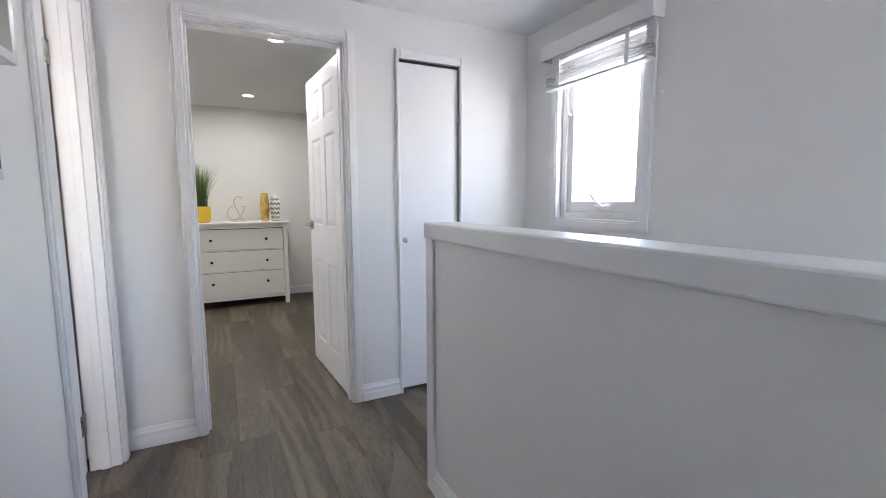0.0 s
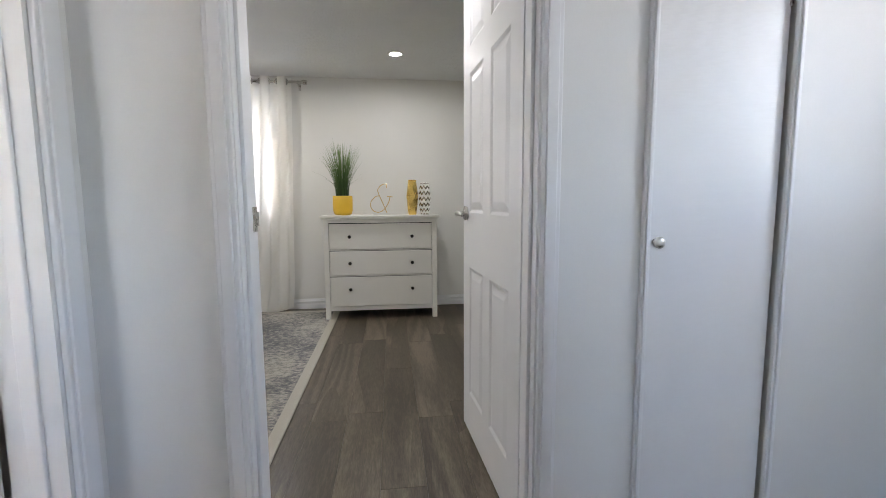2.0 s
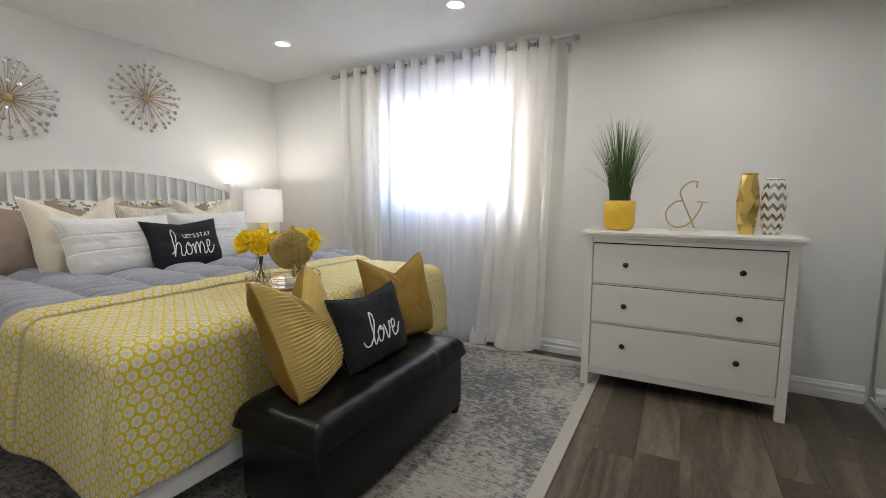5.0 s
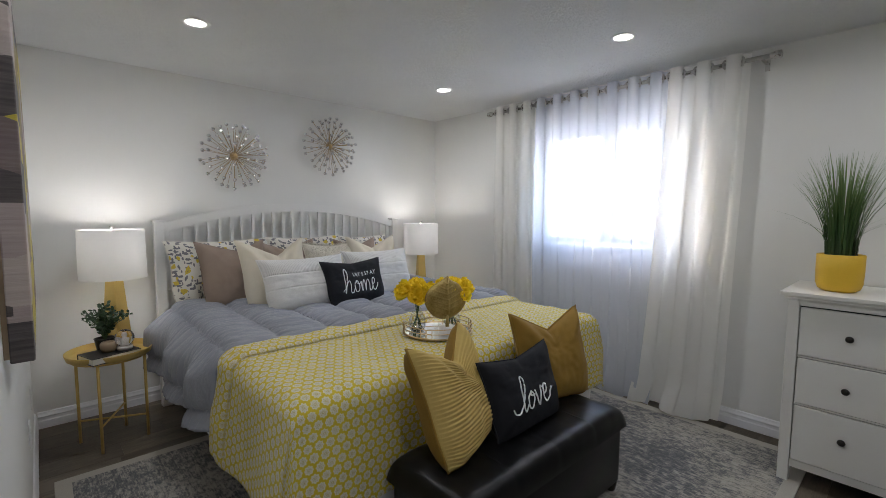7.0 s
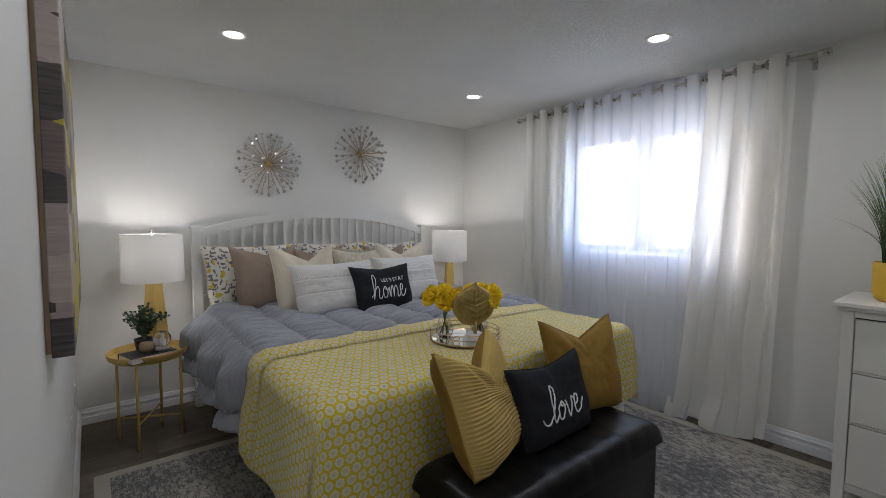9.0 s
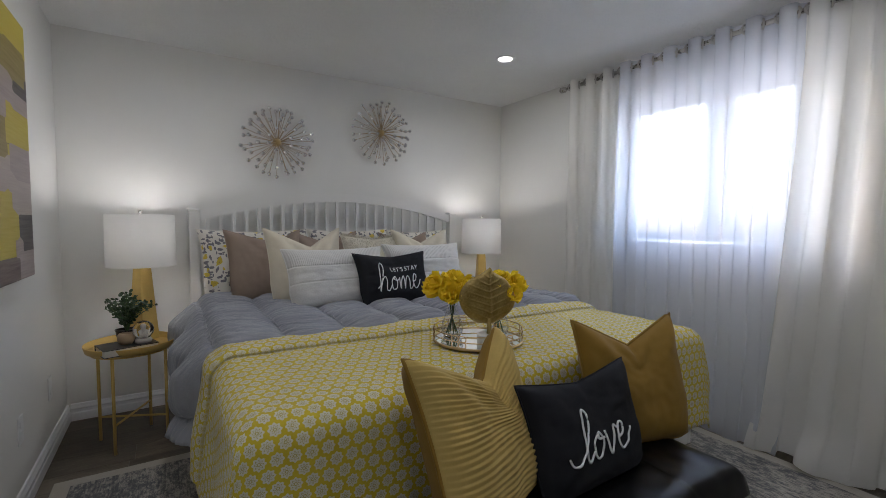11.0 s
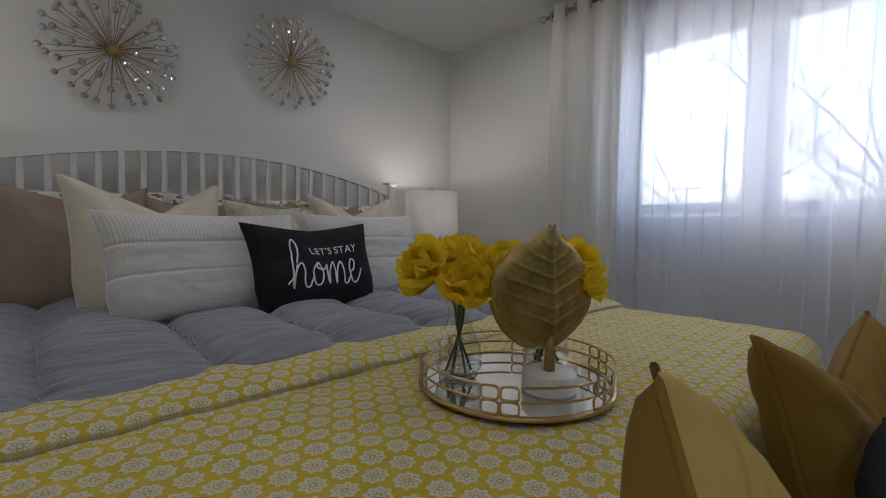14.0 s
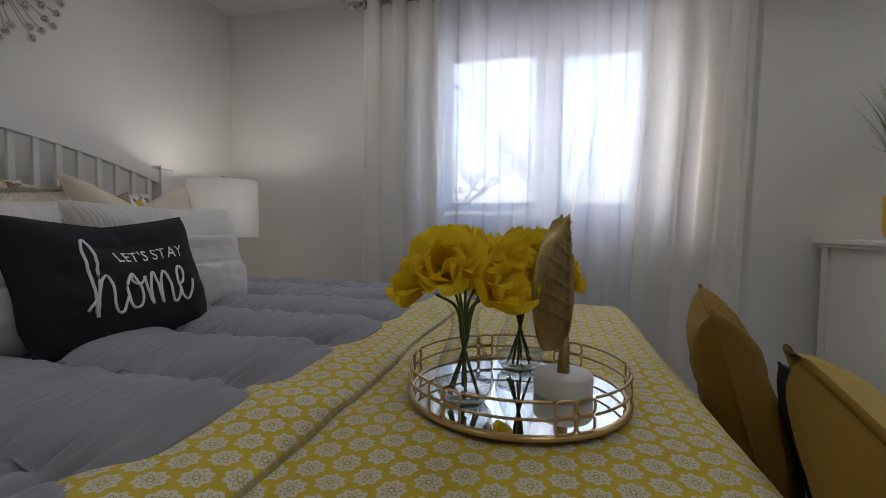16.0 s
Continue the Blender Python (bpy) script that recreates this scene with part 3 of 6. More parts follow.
def jamb(name, x0, x1, y0, y1, top, stop_y, label):
    bm = boxes(((x0 - 0.02, y0, 0), (x0, y1, top)), ((x1, y0, 0), (x1 + 0.02, y1, top)), ((x0, y0, top - 0.02), (x1, y1, top)))
    for lo, hi in (((x0, stop_y, 0), (x0 + 0.011, stop_y + 0.035, top - 0.02)), ((x1 - 0.011, stop_y, 0), (x1, stop_y + 0.035, top - 0.02)), ((x0, stop_y, top - 0.032), (x1, stop_y + 0.035, top - 0.0215))):
        box(bm, lo, hi, 0.002)
    return structure(name, bm, "trim", label, "door jamb")


jamb("trim_bedroom_jamb", 3.42, 4.185, SOUTH_OUT, SOUTH_IN, DOOR_H, -3.30, "white painted jamb of the bedroom doorway")
side_jamb = boxes(((HALL_W - 0.12, -3.462, 0), (HALL_W, -3.44, 2.05)), ((HALL_W - 0.12, -4.07, 0), (HALL_W, -4.05, 2.05)), ((HALL_W - 0.12, -4.05, 2.03), (HALL_W, -3.462, 2.05)))
box(side_jamb, (HALL_W - 0.075, -3.474, 0), (HALL_W - 0.04, -3.462, 2.03), 0.003)
box(side_jamb, (HALL_W - 0.075, -4.05, 0), (HALL_W - 0.04, -4.038, 2.03), 0.003)
structure("trim_side_jamb", side_jamb, "trim", "white painted jamb of the side doorway", "door jamb")


def leaf_panels(bm, width, height, thick):
    """A six-panel door leaf, hinged at x = 0, with sunk and raised fields on both faces."""
    stile, mid = 0.115, 0.10
    cols = ((stile, width / 2 - mid / 2), (width / 2 + mid / 2, width - stile))
    rows = ((0.19, 0.78), (1.025, 1.62), (1.73, height - 0.10))
    box(bm, (0, 0.006, 0), (width, thick - 0.006, height))
    edges_x = (0, cols[0][0], cols[0][1], cols[1][0], cols[1][1], width)
    for y0, y1 in ((0, 0.006), (thick - 0.006, thick)):
        for a, b in ((edges_x[0], edges_x[1]), (edges_x[2], edges_x[3]), (edges_x[4], edges_x[5])):
            box(bm, (a, y0, 0), (b, y1, height))
        for c0, c1 in cols:
            z = 0
            for r0, r1 in rows:
                box(bm, (c0, y0, z), (c1, y1, r0))
                z = r1
            box(bm, (c0, y0, z), (c1, y1, height))
        front = y0 == 0
        for c0, c1 in cols:
            for r0, r1 in rows:
                lo = 0.0 if front else thick
                deep = 0.006 if front else thick - 0.006
                ring = lambda k, y: [bm.verts.new(p) for p in ((c0 + k, y, r0 + k), (c1 - k, y, r0 + k), (c1 - k, y, r1 - k), (c0 + k, y, r1 - k))]
                levels = [ring(0.0, lo), ring(0.012, deep), ring(0.018, deep), ring(0.046, lo + (0.001 if front else -0.001))]
                for p, q in zip(levels, levels[1:]):
                    for i in range(4):
                        j = (i + 1) % 4
                        bm.faces.new((p[i], p[j], q[j], q[i]) if front else (p[j], p[i], q[i], q[j]))
                bm.faces.new(levels[-1] if front else levels[-1][::-1])


def door_leaf_material():
    n = Nodes("white_door_skin")
    v = n.mapped((1.0, 1.0, 1.0))
    grain = n.wave(n.mapped((2.0, 2.0, 24.0)), 5.0, 6.0, "Z", 3.0)
    n.bump(grain, 0.12, 0.001)
    return n.set(n.ramp(n.noise(v, 3.0), (0.3, (0.80, 0.80, 0.81)), (0.7, (0.84, 0.84, 0.85))), 0.36)


M["door"] = door_leaf_material()


def lever(parent, x, z, y, out, point):
    """A lever handle on a round rose; out: the side it stands on, point: which way the lever runs."""
    h = part("door_handle", tube(bmesh.new(), [(x, y, z), (x, y + out * 0.012, z)], 0.032, 24), "steel", parent, "brushed nickel lever handle", True)
    bm = tube(bmesh.new(), [(x, y + out * 0.010, z), (x, y + out * 0.05, z)], 0.011, 16)
    tube(bm, catmull([(x, y + out * 0.045, z), (x + point * 0.03, y + out * 0.052, z + 0.002), (x + point * 0.07, y + out * 0.05, z + 0.004), (x + point * 0.115, y + out * 0.047, z - 0.004)]), 0.011, 12, taper=(1.0, 0.75))
    part("lever", bm, "steel", h, "", True)


def hinge(parent, z, x=0.0, y=0.0):
    bm = boxes(((x - 0.004, y + 0.002, z - 0.045), (x - 0.0005, y + 0.032, z + 0.045)))
    tube(bm, [(x - 0.004, y - 0.004, z - 0.047), (x - 0.004, y - 0.004, z + 0.047)], 0.006, 10)
    part("hinge", bm, "steel", parent, "steel butt hinge")


def door(name, at, width, height, label, handle=True, lever_way=-1):
    d = thing(name, at, label, "door")
    d["kind"] = "structure"
    bm = bmesh.new()
    leaf_panels(bm, width, height, 0.035)
    part("leaf", bm, "door", d)
    for z in (0.22, 1.80):
        hinge(d, z)
    if handle:
        lever(d, width - 0.065, 1.02, 0.0, -1, lever_way)
        lever(d, width - 0.065, 1.02, 0.035, 1, lever_way)
        part("latch_plate", boxes(((width, 0.006, 0.99), (width + 0.002, 0.029, 1.05))), "steel", d)
    return d


# bedroom door, open into the room; its leaf turns on the pin at the right-hand jamb
pin = Vector((4.216, -3.205))
swing = math.degrees(math.atan2(0.754, -0.045))
door("door_1", pose(pin.x, pin.y, 0.012, 0, 0, swing), 0.772, 2.04, "white six-panel door standing open into the bedroom")
door("door_2", pose(HALL_W - 0.124, -3.476, 0.012, 0, 0, 180), 0.58, 2.0, "white six-panel side door standing open", True)

closet = thing("door_3", pose(4.511, SOUTH_OUT + 0.012, 0.02), "flat white closet door with a small nickel knob, closed", "door")
closet["kind"] = "structure"
part("leaf", boxes(((0, 0, 0), (0.397, 0.03, 2.0)), bevel=0.003), "door", closet)
part("knob", revolve([(0.009, 0), (0.008, 0.012), (0.016, 0.018), (0.017, 0.026), (0.012, 0.031), (0.0, 0.032)], 20), "steel", closet, "small nickel knob", True, pose(0.024, 0, 0.95, 90, 0, 0))
part("hinge", boxes(((0.391, -0.004, 1.60), (0.399, 0.0, 1.68))), "steel", closet)
# black strip over the leaf and black sheet behind it paint the shade there
part("top_gap", boxes(((-0.002, 0.004, 2.002), (0.399, 0.03, 2.015))), "shade_black", closet)
part("back", boxes(((-0.01, 0.04, -0.02), (0.41, 0.046, 2.018))), "shade_black", closet)

strike = tagged(part("strike_plate", boxes(((3.4202, -3.228, 1.005), (3.4220, -3.1915, 1.075)), ((3.4202, -3.197, 1.02), (3.4235, -3.182, 1.06)), bevel=0.0006), "steel", None), "nickel strike plate on the door jamb", "strike plate")

# knee wall along the stairs
structure("wall_knee", boxes(((4.275, HALL_S, 0), (4.385, -4.262, 1.064))), "hall_wall", "white half-height wall beside the stairs", "half wall")
knee = bmesh.new()
box(knee, (4.258, HALL_S, 1.062), (4.402, -4.232, 1.126), 0.007)
box(knee, (4.261, -4.304, 0.0), (4.275, -4.244, 1.063), 0.004)
box(knee, (4.276, -4.262, 0.0), (4.385, -4.244, 1.063), 0.003)
structure("trim_knee_wall", knee, "trim", "white cap and end trim of the half-height wall", "wall cap")
baseboard("baseboard_knee", [((4.275, HALL_S), (4.275, -4.308), (-1, 0))], "white stepped baseboard on the half-height wall")


# mirrored sliding closet
def mirror_door(at, width, label):
    d = thing("sliding_door", at, label, "closet door", "mirrored closet doors")
    part("mirror", boxes(((0.003, 0.016, 0.02), (0.012, width - 0.016, 2.175))), "mirror", d, "mirror glass")
    for y0, y1 in ((0, 0.02), (width - 0.02, width)):
        part("stile", boxes(((-0.004, y0, 0), (0.016, y1, 2.19)), bevel=0.002), "grey_metal", d)
    for z0, z1 in ((0, 0.022), (2.168, 2.19)):
        part("rail", boxes(((-0.003, 0.02, z0), (0.015, width - 0.02, z1))), "grey_metal", d)
    return d


CLX = 4.675
mirror_door(pose(CLX, -0.60, 0.03), 0.675, "mirrored sliding closet door in a slim metal frame")
mirror_door(pose(CLX + 0.04, -1.20, 0.03), 0.585, "mirrored sliding closet door behind its neighbour")
mirror_door(pose(CLX, -2.33, 0.03), 1.10, "mirrored sliding closet door in a slim metal frame")
structure("trim_closet_track", boxes(((CLX - 0.025, -2.35, 0.0), (CLX + 0.075, WIN_Y, 0.012)), ((CLX - 0.008, -2.35, 0.012), (CLX - 0.004, WIN_Y, 0.026)), ((CLX + 0.028, -2.35, 0.012), (CLX + 0.032, WIN_Y, 0.026)),
                                     ((CLX - 0.02, -2.35, 2.235), (CLX + 0.08, WIN_Y, CEIL)), ((CLX - 0.024, -2.35, 2.20), (CLX - 0.02, WIN_Y, CEIL))), "grey_metal", "aluminium track of the closet doors", "track")
# black sheet behind the mirrors: the closet's inner shade as colour
structure("closet_back", boxes(((CLX + 0.12, -2.35, 0), (CLX + 0.13, WIN_Y, CEIL))), "shade_black", "near-black sheet that stands for the shade inside the closet", "closet")


# bedroom window
def sash(parent, x0, x1, z0, z1, y, left=0.055, right=0.055, w=0.055):
    s = part("sash", boxes(((x0, y, z0), (x0 + left, y + 0.04, z1)), ((x1 - right, y, z0), (x1, y + 0.04, z1)), ((x0 + left, y, z0), (x1 - right, y + 0.04, z0 + w)), ((x0 + left, y, z1 - w), (x1 - right, y + 0.04, z1)), bevel=0.004), "plastic", parent)
    p = part("pane", boxes(((x0 + left, y + 0.018, z0 + w), (x1 - right, y + 0.022, z1 - w))), "pane", s)
    p.visible_shadow = False
    return s


win = thing("window_1", pose(0, 0, 0), "white vinyl sliding window behind sheer curtains", "window")
win["kind"] = "structure"
part("window_frame", boxes(((1.34, 0.12, 1.04), (1.37, 0.2, 2.06)), ((2.53, 0.12, 1.04), (2.56, 0.2, 2.06)), ((1.37, 0.12, 1.04), (2.53, 0.2, 1.075)), ((1.37, 0.12, 1.985), (2.53, 0.2, 2.06)), bevel=0.004), "plastic", win)
sash(win, 1.37, 1.965, 1.085, 1.985, 0.13, right=0.08)
sash(win, 1.95, 2.53, 1.085, 1.985, 0.172, left=0.08)
part("window_sill", boxes(((1.30, 0.055, 1.015), (2.60, 0.12, 1.04)), bevel=0.005), "trim", win)
cas = bmesh.new()
box(cas, (1.28, 0.064, 0.965), (1.34, WIN_Y, 2.12), 0.004)
box(cas, (2.56, 0.064, 0.965), (2.62, WIN_Y, 2.12), 0.004)
box(cas, (1.34, 0.064, 2.06), (2.56, WIN_Y, 2.12), 0.004)
box(cas, (1.34, 0.064, 0.965), (2.56, WIN_Y, 1.015), 0.004)
part("casing", cas, "trim", win)

# landing window
hw = thing("window_2", pose(0, 0, 0), "white casement window with a crank handle", "window")
hw["kind"] = "structure"
X = HALL_E
fr = bmesh.new()
for y0, y1, z0, z1 in ((-4.345, -4.285, 1.04, 2.11), (-3.665, -3.605, 1.04, 2.11), (-4.285, -3.665, 1.04, 1.10), (-4.285, -3.665, 2.05, 2.11)):
    box(fr, (X - 0.016, y0, z0), (X, y1, z1), 0.003)
    box(fr, (X - 0.022, y0 + 0.012, z0 + 0.012), (X - 0.016, y1 - 0.012, z1 - 0.012), 0.002)
part("casing", fr, "trim", hw)
fr = bmesh.new()
for y0, y1, z0, z1 in ((-4.285, -4.25, 1.10, 2.05), (-3.70, -3.665, 1.10, 2.05), (-4.25, -3.70, 1.10, 1.135), (-4.25, -3.70, 2.02, 2.05)):
    box(fr, (X + 0.03, y0, z0), (X + 0.10, y1, z1), 0.003)
part("window_frame", fr, "plastic", hw)
fr = bmesh.new()
for y0, y1, z0, z1 in ((-4.25, -4.21, 1.135, 2.02), (-3.745, -3.70, 1.135, 2.02), (-4.21, -3.745, 1.135, 1.20), (-4.21, -3.745, 1.98, 2.02)):
    box(fr, (X + 0.045, y0, z0), (X + 0.09, y1, z1), 0.004)
sa = part("sash", fr, "plastic", hw)
pn = part("pane", boxes(((X + 0.066, -4.21, 1.20), (X + 0.07, -3.745, 1.98))), "pane", sa)
pn.visible_shadow = False
cr = tube(bmesh.new(), catmull([(X + 0.03, -4.02, 1.165), (X + 0.0, -4.02, 1.18), (X - 0.01, -3.99, 1.205), (X - 0.012, -3.955, 1.245)]), 0.006, 8)
box(cr, (X + 0.012, -4.06, 1.15), (X + 0.044, -3.96, 1.18), 0.006)
part("crank", cr, "plastic", hw, "white crank handle")
part("latch", tube(bmesh.new(), [(X + 0.04, -3.725, 1.72), (X + 0.015, -3.722, 1.74), (X + 0.012, -3.722, 1.80)], 0.007, 8), "plastic", hw)

bl = thing("window_blind", pose(X - 0.045, -3.975, 0), "white faux-wood blind drawn up under its valance", "blind")
part("valance", boxes(((-0.04, -0.40, 2.055), (-0.028, 0.40, 2.145)), ((-0.028, -0.40, 2.055), (0.045, -0.388, 2.145)), ((-0.028, 0.388, 2.055), (0.045, 0.40, 2.145)), bevel=0.003), "trim", bl)
slat = None
for i in range(9):
    z = 2.05 - i * 0.022 if i < 5 else 1.962 - (i - 4) * 0.014
    m = pose(0, 0, z, 0, -24 if i < 5 else -6, 0)
    if slat is None:
        slat = part("slat", boxes(((-0.026, -0.37, -0.0016), (0.026, 0.37, 0.0016)), bevel=0.001), "blind", bl, "", False, m)
    else:
        again(slat, bl, m)
part("bottom_rail", boxes(((-0.026, -0.37, 1.872), (0.026, 0.37, 1.888)), bevel=0.003), "trim", bl)
for y in (-0.25, 0.25):
    part("tape", boxes(((-0.03, y - 0.012, 1.87), (-0.0285, y + 0.012, 2.06))), "blind", bl)
hk = tagged(part("cord_cleat", tube(bmesh.new(), [(HALL_E, -4.385, 1.72), (HALL_E - 0.02, -4.385, 1.72), (HALL_E - 0.022, -4.385, 1.735)], 0.005, 8), "plastic"), "small white cord cleat on the wall", "cleat")

# side room's daylight, and an added fill lamp in the landing's unseen, made-up opening
for name, x, y, z, w, h, watt in (("landing_daylight", 4.85, HALL_S - 0.06, 1.475, 0.78, 1.23, HALL_FILL), ("side_daylight", 2.575, -5.36, 1.5, 0.63, 0.98, SIDE_DAY)):
    day = new(name, bpy.data.lights.new(name, "AREA"))
    day.data.shape, day.data.size, day.data.size_y, day.data.energy, day.data.color = "RECTANGLE", w, h, watt, (1.0, 0.93, 0.86)
    day.matrix_world = look((x, y, z), (x, y + 1, z))

day = new("east_daylight", bpy.data.lights.new("east_daylight", "AREA"))
day.data.shape, day.data.size, day.data.size_y, day.data.energy, day.data.color = "RECTANGLE", 0.56, 0.92, EAST_DAY, (1.0, 0.93, 0.86)
day.matrix_world = look((HALL_E + 0.15, -3.975, 1.575), (HALL_E - 1, -3.975, 1.575))

# outdoors
structure("ground", boxes(((-150, -150, -3.3), (150, 200, -3.2))), "ground", "unseen ground round the house, paled to bounce daylight", "ground")


def bare_tree(at, height, seed):
    t = thing("tree", at, "bare winter tree with fine forking branches", "tree")
    rng = random.Random(seed)
    bm = bmesh.new()
    crown = bmesh.new()

    def grow(p, d, length, r, level):
        pts = [p]
        for i in range(4):
            d = (d + Vector((rng.uniform(-1, 1), rng.uniform(-1, 1), rng.uniform(-0.4, 0.7))) * 0.16).normalized()
            pts.append(pts[-1] + d * length / 4)
        tube(bm if level == 0 else crown, pts, r, 6 if level < 2 else 4, taper=(1.0, 0.55))
        if level < 4:
            for k in range((8, 5, 5, 4)[level]):
                q = pts[rng.randint(1, 4)]
                side = Vector((rng.uniform(-1, 1), rng.uniform(-1, 1), rng.uniform(-0.1, 0.8))).normalized()
                grow(q, (d * 0.55 + side).normalized(), length * rng.uniform(0.55, 0.75), r * 0.46, level + 1)

    grow(Vector((0, 0, 0)), Vector((0, 0, 1)), height * 0.42, 0.072, 0)
    part("trunk", bm, "bark", t)
    tagged(part("crown", crown, "bark", t), kind="stuff")
    return t


bare_tree(pose(2.9, 8.5, -3.2), 11.0, 4)
bare_tree(pose(-1.2, 11.0, -3.2), 12.0, 9)


# recessed ceiling lights
def downlight(x, y):
    d = thing("ceiling_light", pose(x, y, CEIL), "round recessed ceiling light, lit", "ceiling light", "recessed ceiling lights")
    part("trim_ring", revolve([(0.046, -0.0005), (0.047, -0.006), (0.058, -0.007), (0.066, -0.004), (0.068, -0.0005)], 32, True), "plastic", d, "", True)
    part("lens", revolve([(0.0, -0.0015), (0.046, -0.0015)], 32, True), "lens", d, "glowing lens")
    lamp = new("bulb", bpy.data.lights.new("bulb", "AREA"))
    lamp.data.shape, lamp.data.size, lamp.data.energy, lamp.data.color = "DISK", 0.085, DOWN_W, (0.97, 0.985, 1.0)
    lamp.matrix_world = pose(x, y, CEIL - 0.009)
    lamp.data.spread = radians(175)


DOWN_W = 0.18
for x, y in ((1.03, -2.46), (0.98, -0.69), (2.43, -0.69), (3.855, -0.68), (2.46, -2.50), (3.935, -2.54)):
    downlight(x, y)


# ---- bed ----
BED_Y0, BED_Y1 = -2.515, -0.575
bed = thing("bed", pose(0, 0, 0), "white painted wooden bed with an arched slatted headboard", "bed")
for y in (BED_Y0, BED_Y1):
    part("post", boxes(((0.105, y - 0.03, 0), (0.165, y + 0.03, 1.262)), ((0.098, y - 0.037, 1.262), (0.172, y + 0.037, 1.278)), bevel=0.004), "bed_white", bed)


def arch_z(y, drop=0.0):
    t = (y - (BED_Y0 + BED_Y1) / 2) / ((BED_Y1 - BED_Y0) / 2)
    return 1.402 - 0.155 * t * t - drop


rail = bmesh.new()
n = 40
ring = []
for i in range(n + 1):
    y = BED_Y0 + 0.03 + (BED_Y1 - BED_Y0 - 0.06) * i / n
    ring.append([rail.verts.new(p) for p in ((0.118, y, arch_z(y, 0.062)), (0.152, y, arch_z(y, 0.062)), (0.152, y, arch_z(y)), (0.118, y, arch_z(y)))])
for a, b in zip(ring, ring[1:]):
    for k in range(4):
        rail.faces.new((a[k], a[(k + 1) % 4], b[(k + 1) % 4], b[k]))
rail.faces.new(ring[0])
rail.faces.new(ring[-1][::-1])
bmesh.ops.recalc_face_normals(rail, faces=rail.faces)
part("arched_rail", rail, "bed_white", bed)
part("lower_rail", boxes(((0.12, BED_Y0 + 0.03, 0.72), (0.15, BED_Y1 - 0.03, 0.80)), bevel=0.004), "bed_white", bed)
part("bottom_rail", boxes(((0.12, BED_Y0 + 0.03, 0.26), (0.15, BED_Y1 - 0.03, 0.44)), bevel=0.004), "bed_white", bed)
for i in range(24):
    y = BED_Y0 + 0.075 + (BED_Y1 - BED_Y0 - 0.15) * i / 23
    part("slat", boxes(((0.127, y - 0.011, 0.80), (0.143, y + 0.011, arch_z(y, 0.06))), bevel=0.002), "bed_white", bed)
part("side_rail", boxes(((0.165, BED_Y0 + 0.01, 0.16), (2.25, BED_Y0 + 0.035, 0.40)), bevel=0.004), "bed_white", bed)
part("side_rail", boxes(((0.165, BED_Y1 - 0.035, 0.16), (2.25, BED_Y1 - 0.01, 0.40)), bevel=0.004), "bed_white", bed)
part("foot_rail", boxes(((2.225, BED_Y0 + 0.035, 0.16), (2.25, BED_Y1 - 0.035, 0.40)), bevel=0.004), "bed_white", bed)
for x, y in ((2.19, BED_Y0 + 0.065), (2.19, BED_Y1 - 0.065)):
    part("leg", boxes(((x - 0.025, y - 0.025, 0), (x + 0.025, y + 0.025, 0.17)), bevel=0.003), "bed_white", bed)

mat_bm = boxes(((0.175, BED_Y0 + 0.04, 0.35), (2.22, BED_Y1 - 0.04, 0.665)), bevel=0.05)
tagged(part("mattress", mat_bm, "mattress", None, "", True), "white mattress under the bedding", "mattress")


def over_edge(d, r, drop):
    """How far out and down cloth lies that runs d past an edge of radius r."""
    if d <= 0:
        return d, 0.0
    q = r * math.pi / 2
    if d < q:
        a = d / r
        return r * math.sin(a), r * (1 - math.cos(a))
    return r + drop * (d - q), r + (d - q) * 0.995


QT = 0.712
QX0, QX1 = 1.50, 2.195
QY0, QY1 = BED_Y0 + 0.045, BED_Y1 - 0.045


def quilt_at(s, t, lift=0.0):
    """s: metres from the fold towards the foot, t: metres from the near side across."""
    r = 0.075
    fx, fz = over_edge(s - (QX1 - QX0), r, 0.02)
    d_left, d_right = -t, t - (QY1 - QY0)
    ly, lz = over_edge(max(d_left, d_right), r, 0.10)
    x = QX1 + fx
    if d_left > d_right:
        y = QY0 - ly
    else:
        y = QY1 + ly
    drop = (max(0, fz) ** 2.6 + max(0, lz) ** 2.6) ** (1 / 2.6)
    # the corner falls into a free cone that stands out from the bed
    both = smoothstep(0.02, 0.25, min(fz, lz))
    sgn = -1 if d_left > d_right else 1
    x += 0.015 * both
    y += sgn * 0.03 * both
    wx = 0.014 * smoothstep(0.05, 0.35, lz) * math.sin(s * 11 + 0.7 * math.sin(s * 5))
    wy = 0.010 * smoothstep(0.05, 0.35, fz) * math.sin(t * 10 + 1.1)
    z = QT - drop + 0.006 * wob(s * 3.5, t * 3.5) + 0.0035 * wob(s * 16, t * 16) + lift
    return Vector((x + wy, y + sgn * wx, max(z, 0.03)))


S_END, T_A, T_B = QX1 - QX0 + 0.50, -0.50, (QY1 - QY0) + 0.30


def quilt_fn(u, v):
    s, t = u * S_END, T_A + (T_B - T_A) * v
    return quilt_at(s, t), (s, t)


quilt = tagged(part("quilt", sheet(quilt_fn, 90, 190, 0.008), "quilt", None, "", True), "yellow and white medallion-print quilt spread over the bed foot", "quilt")


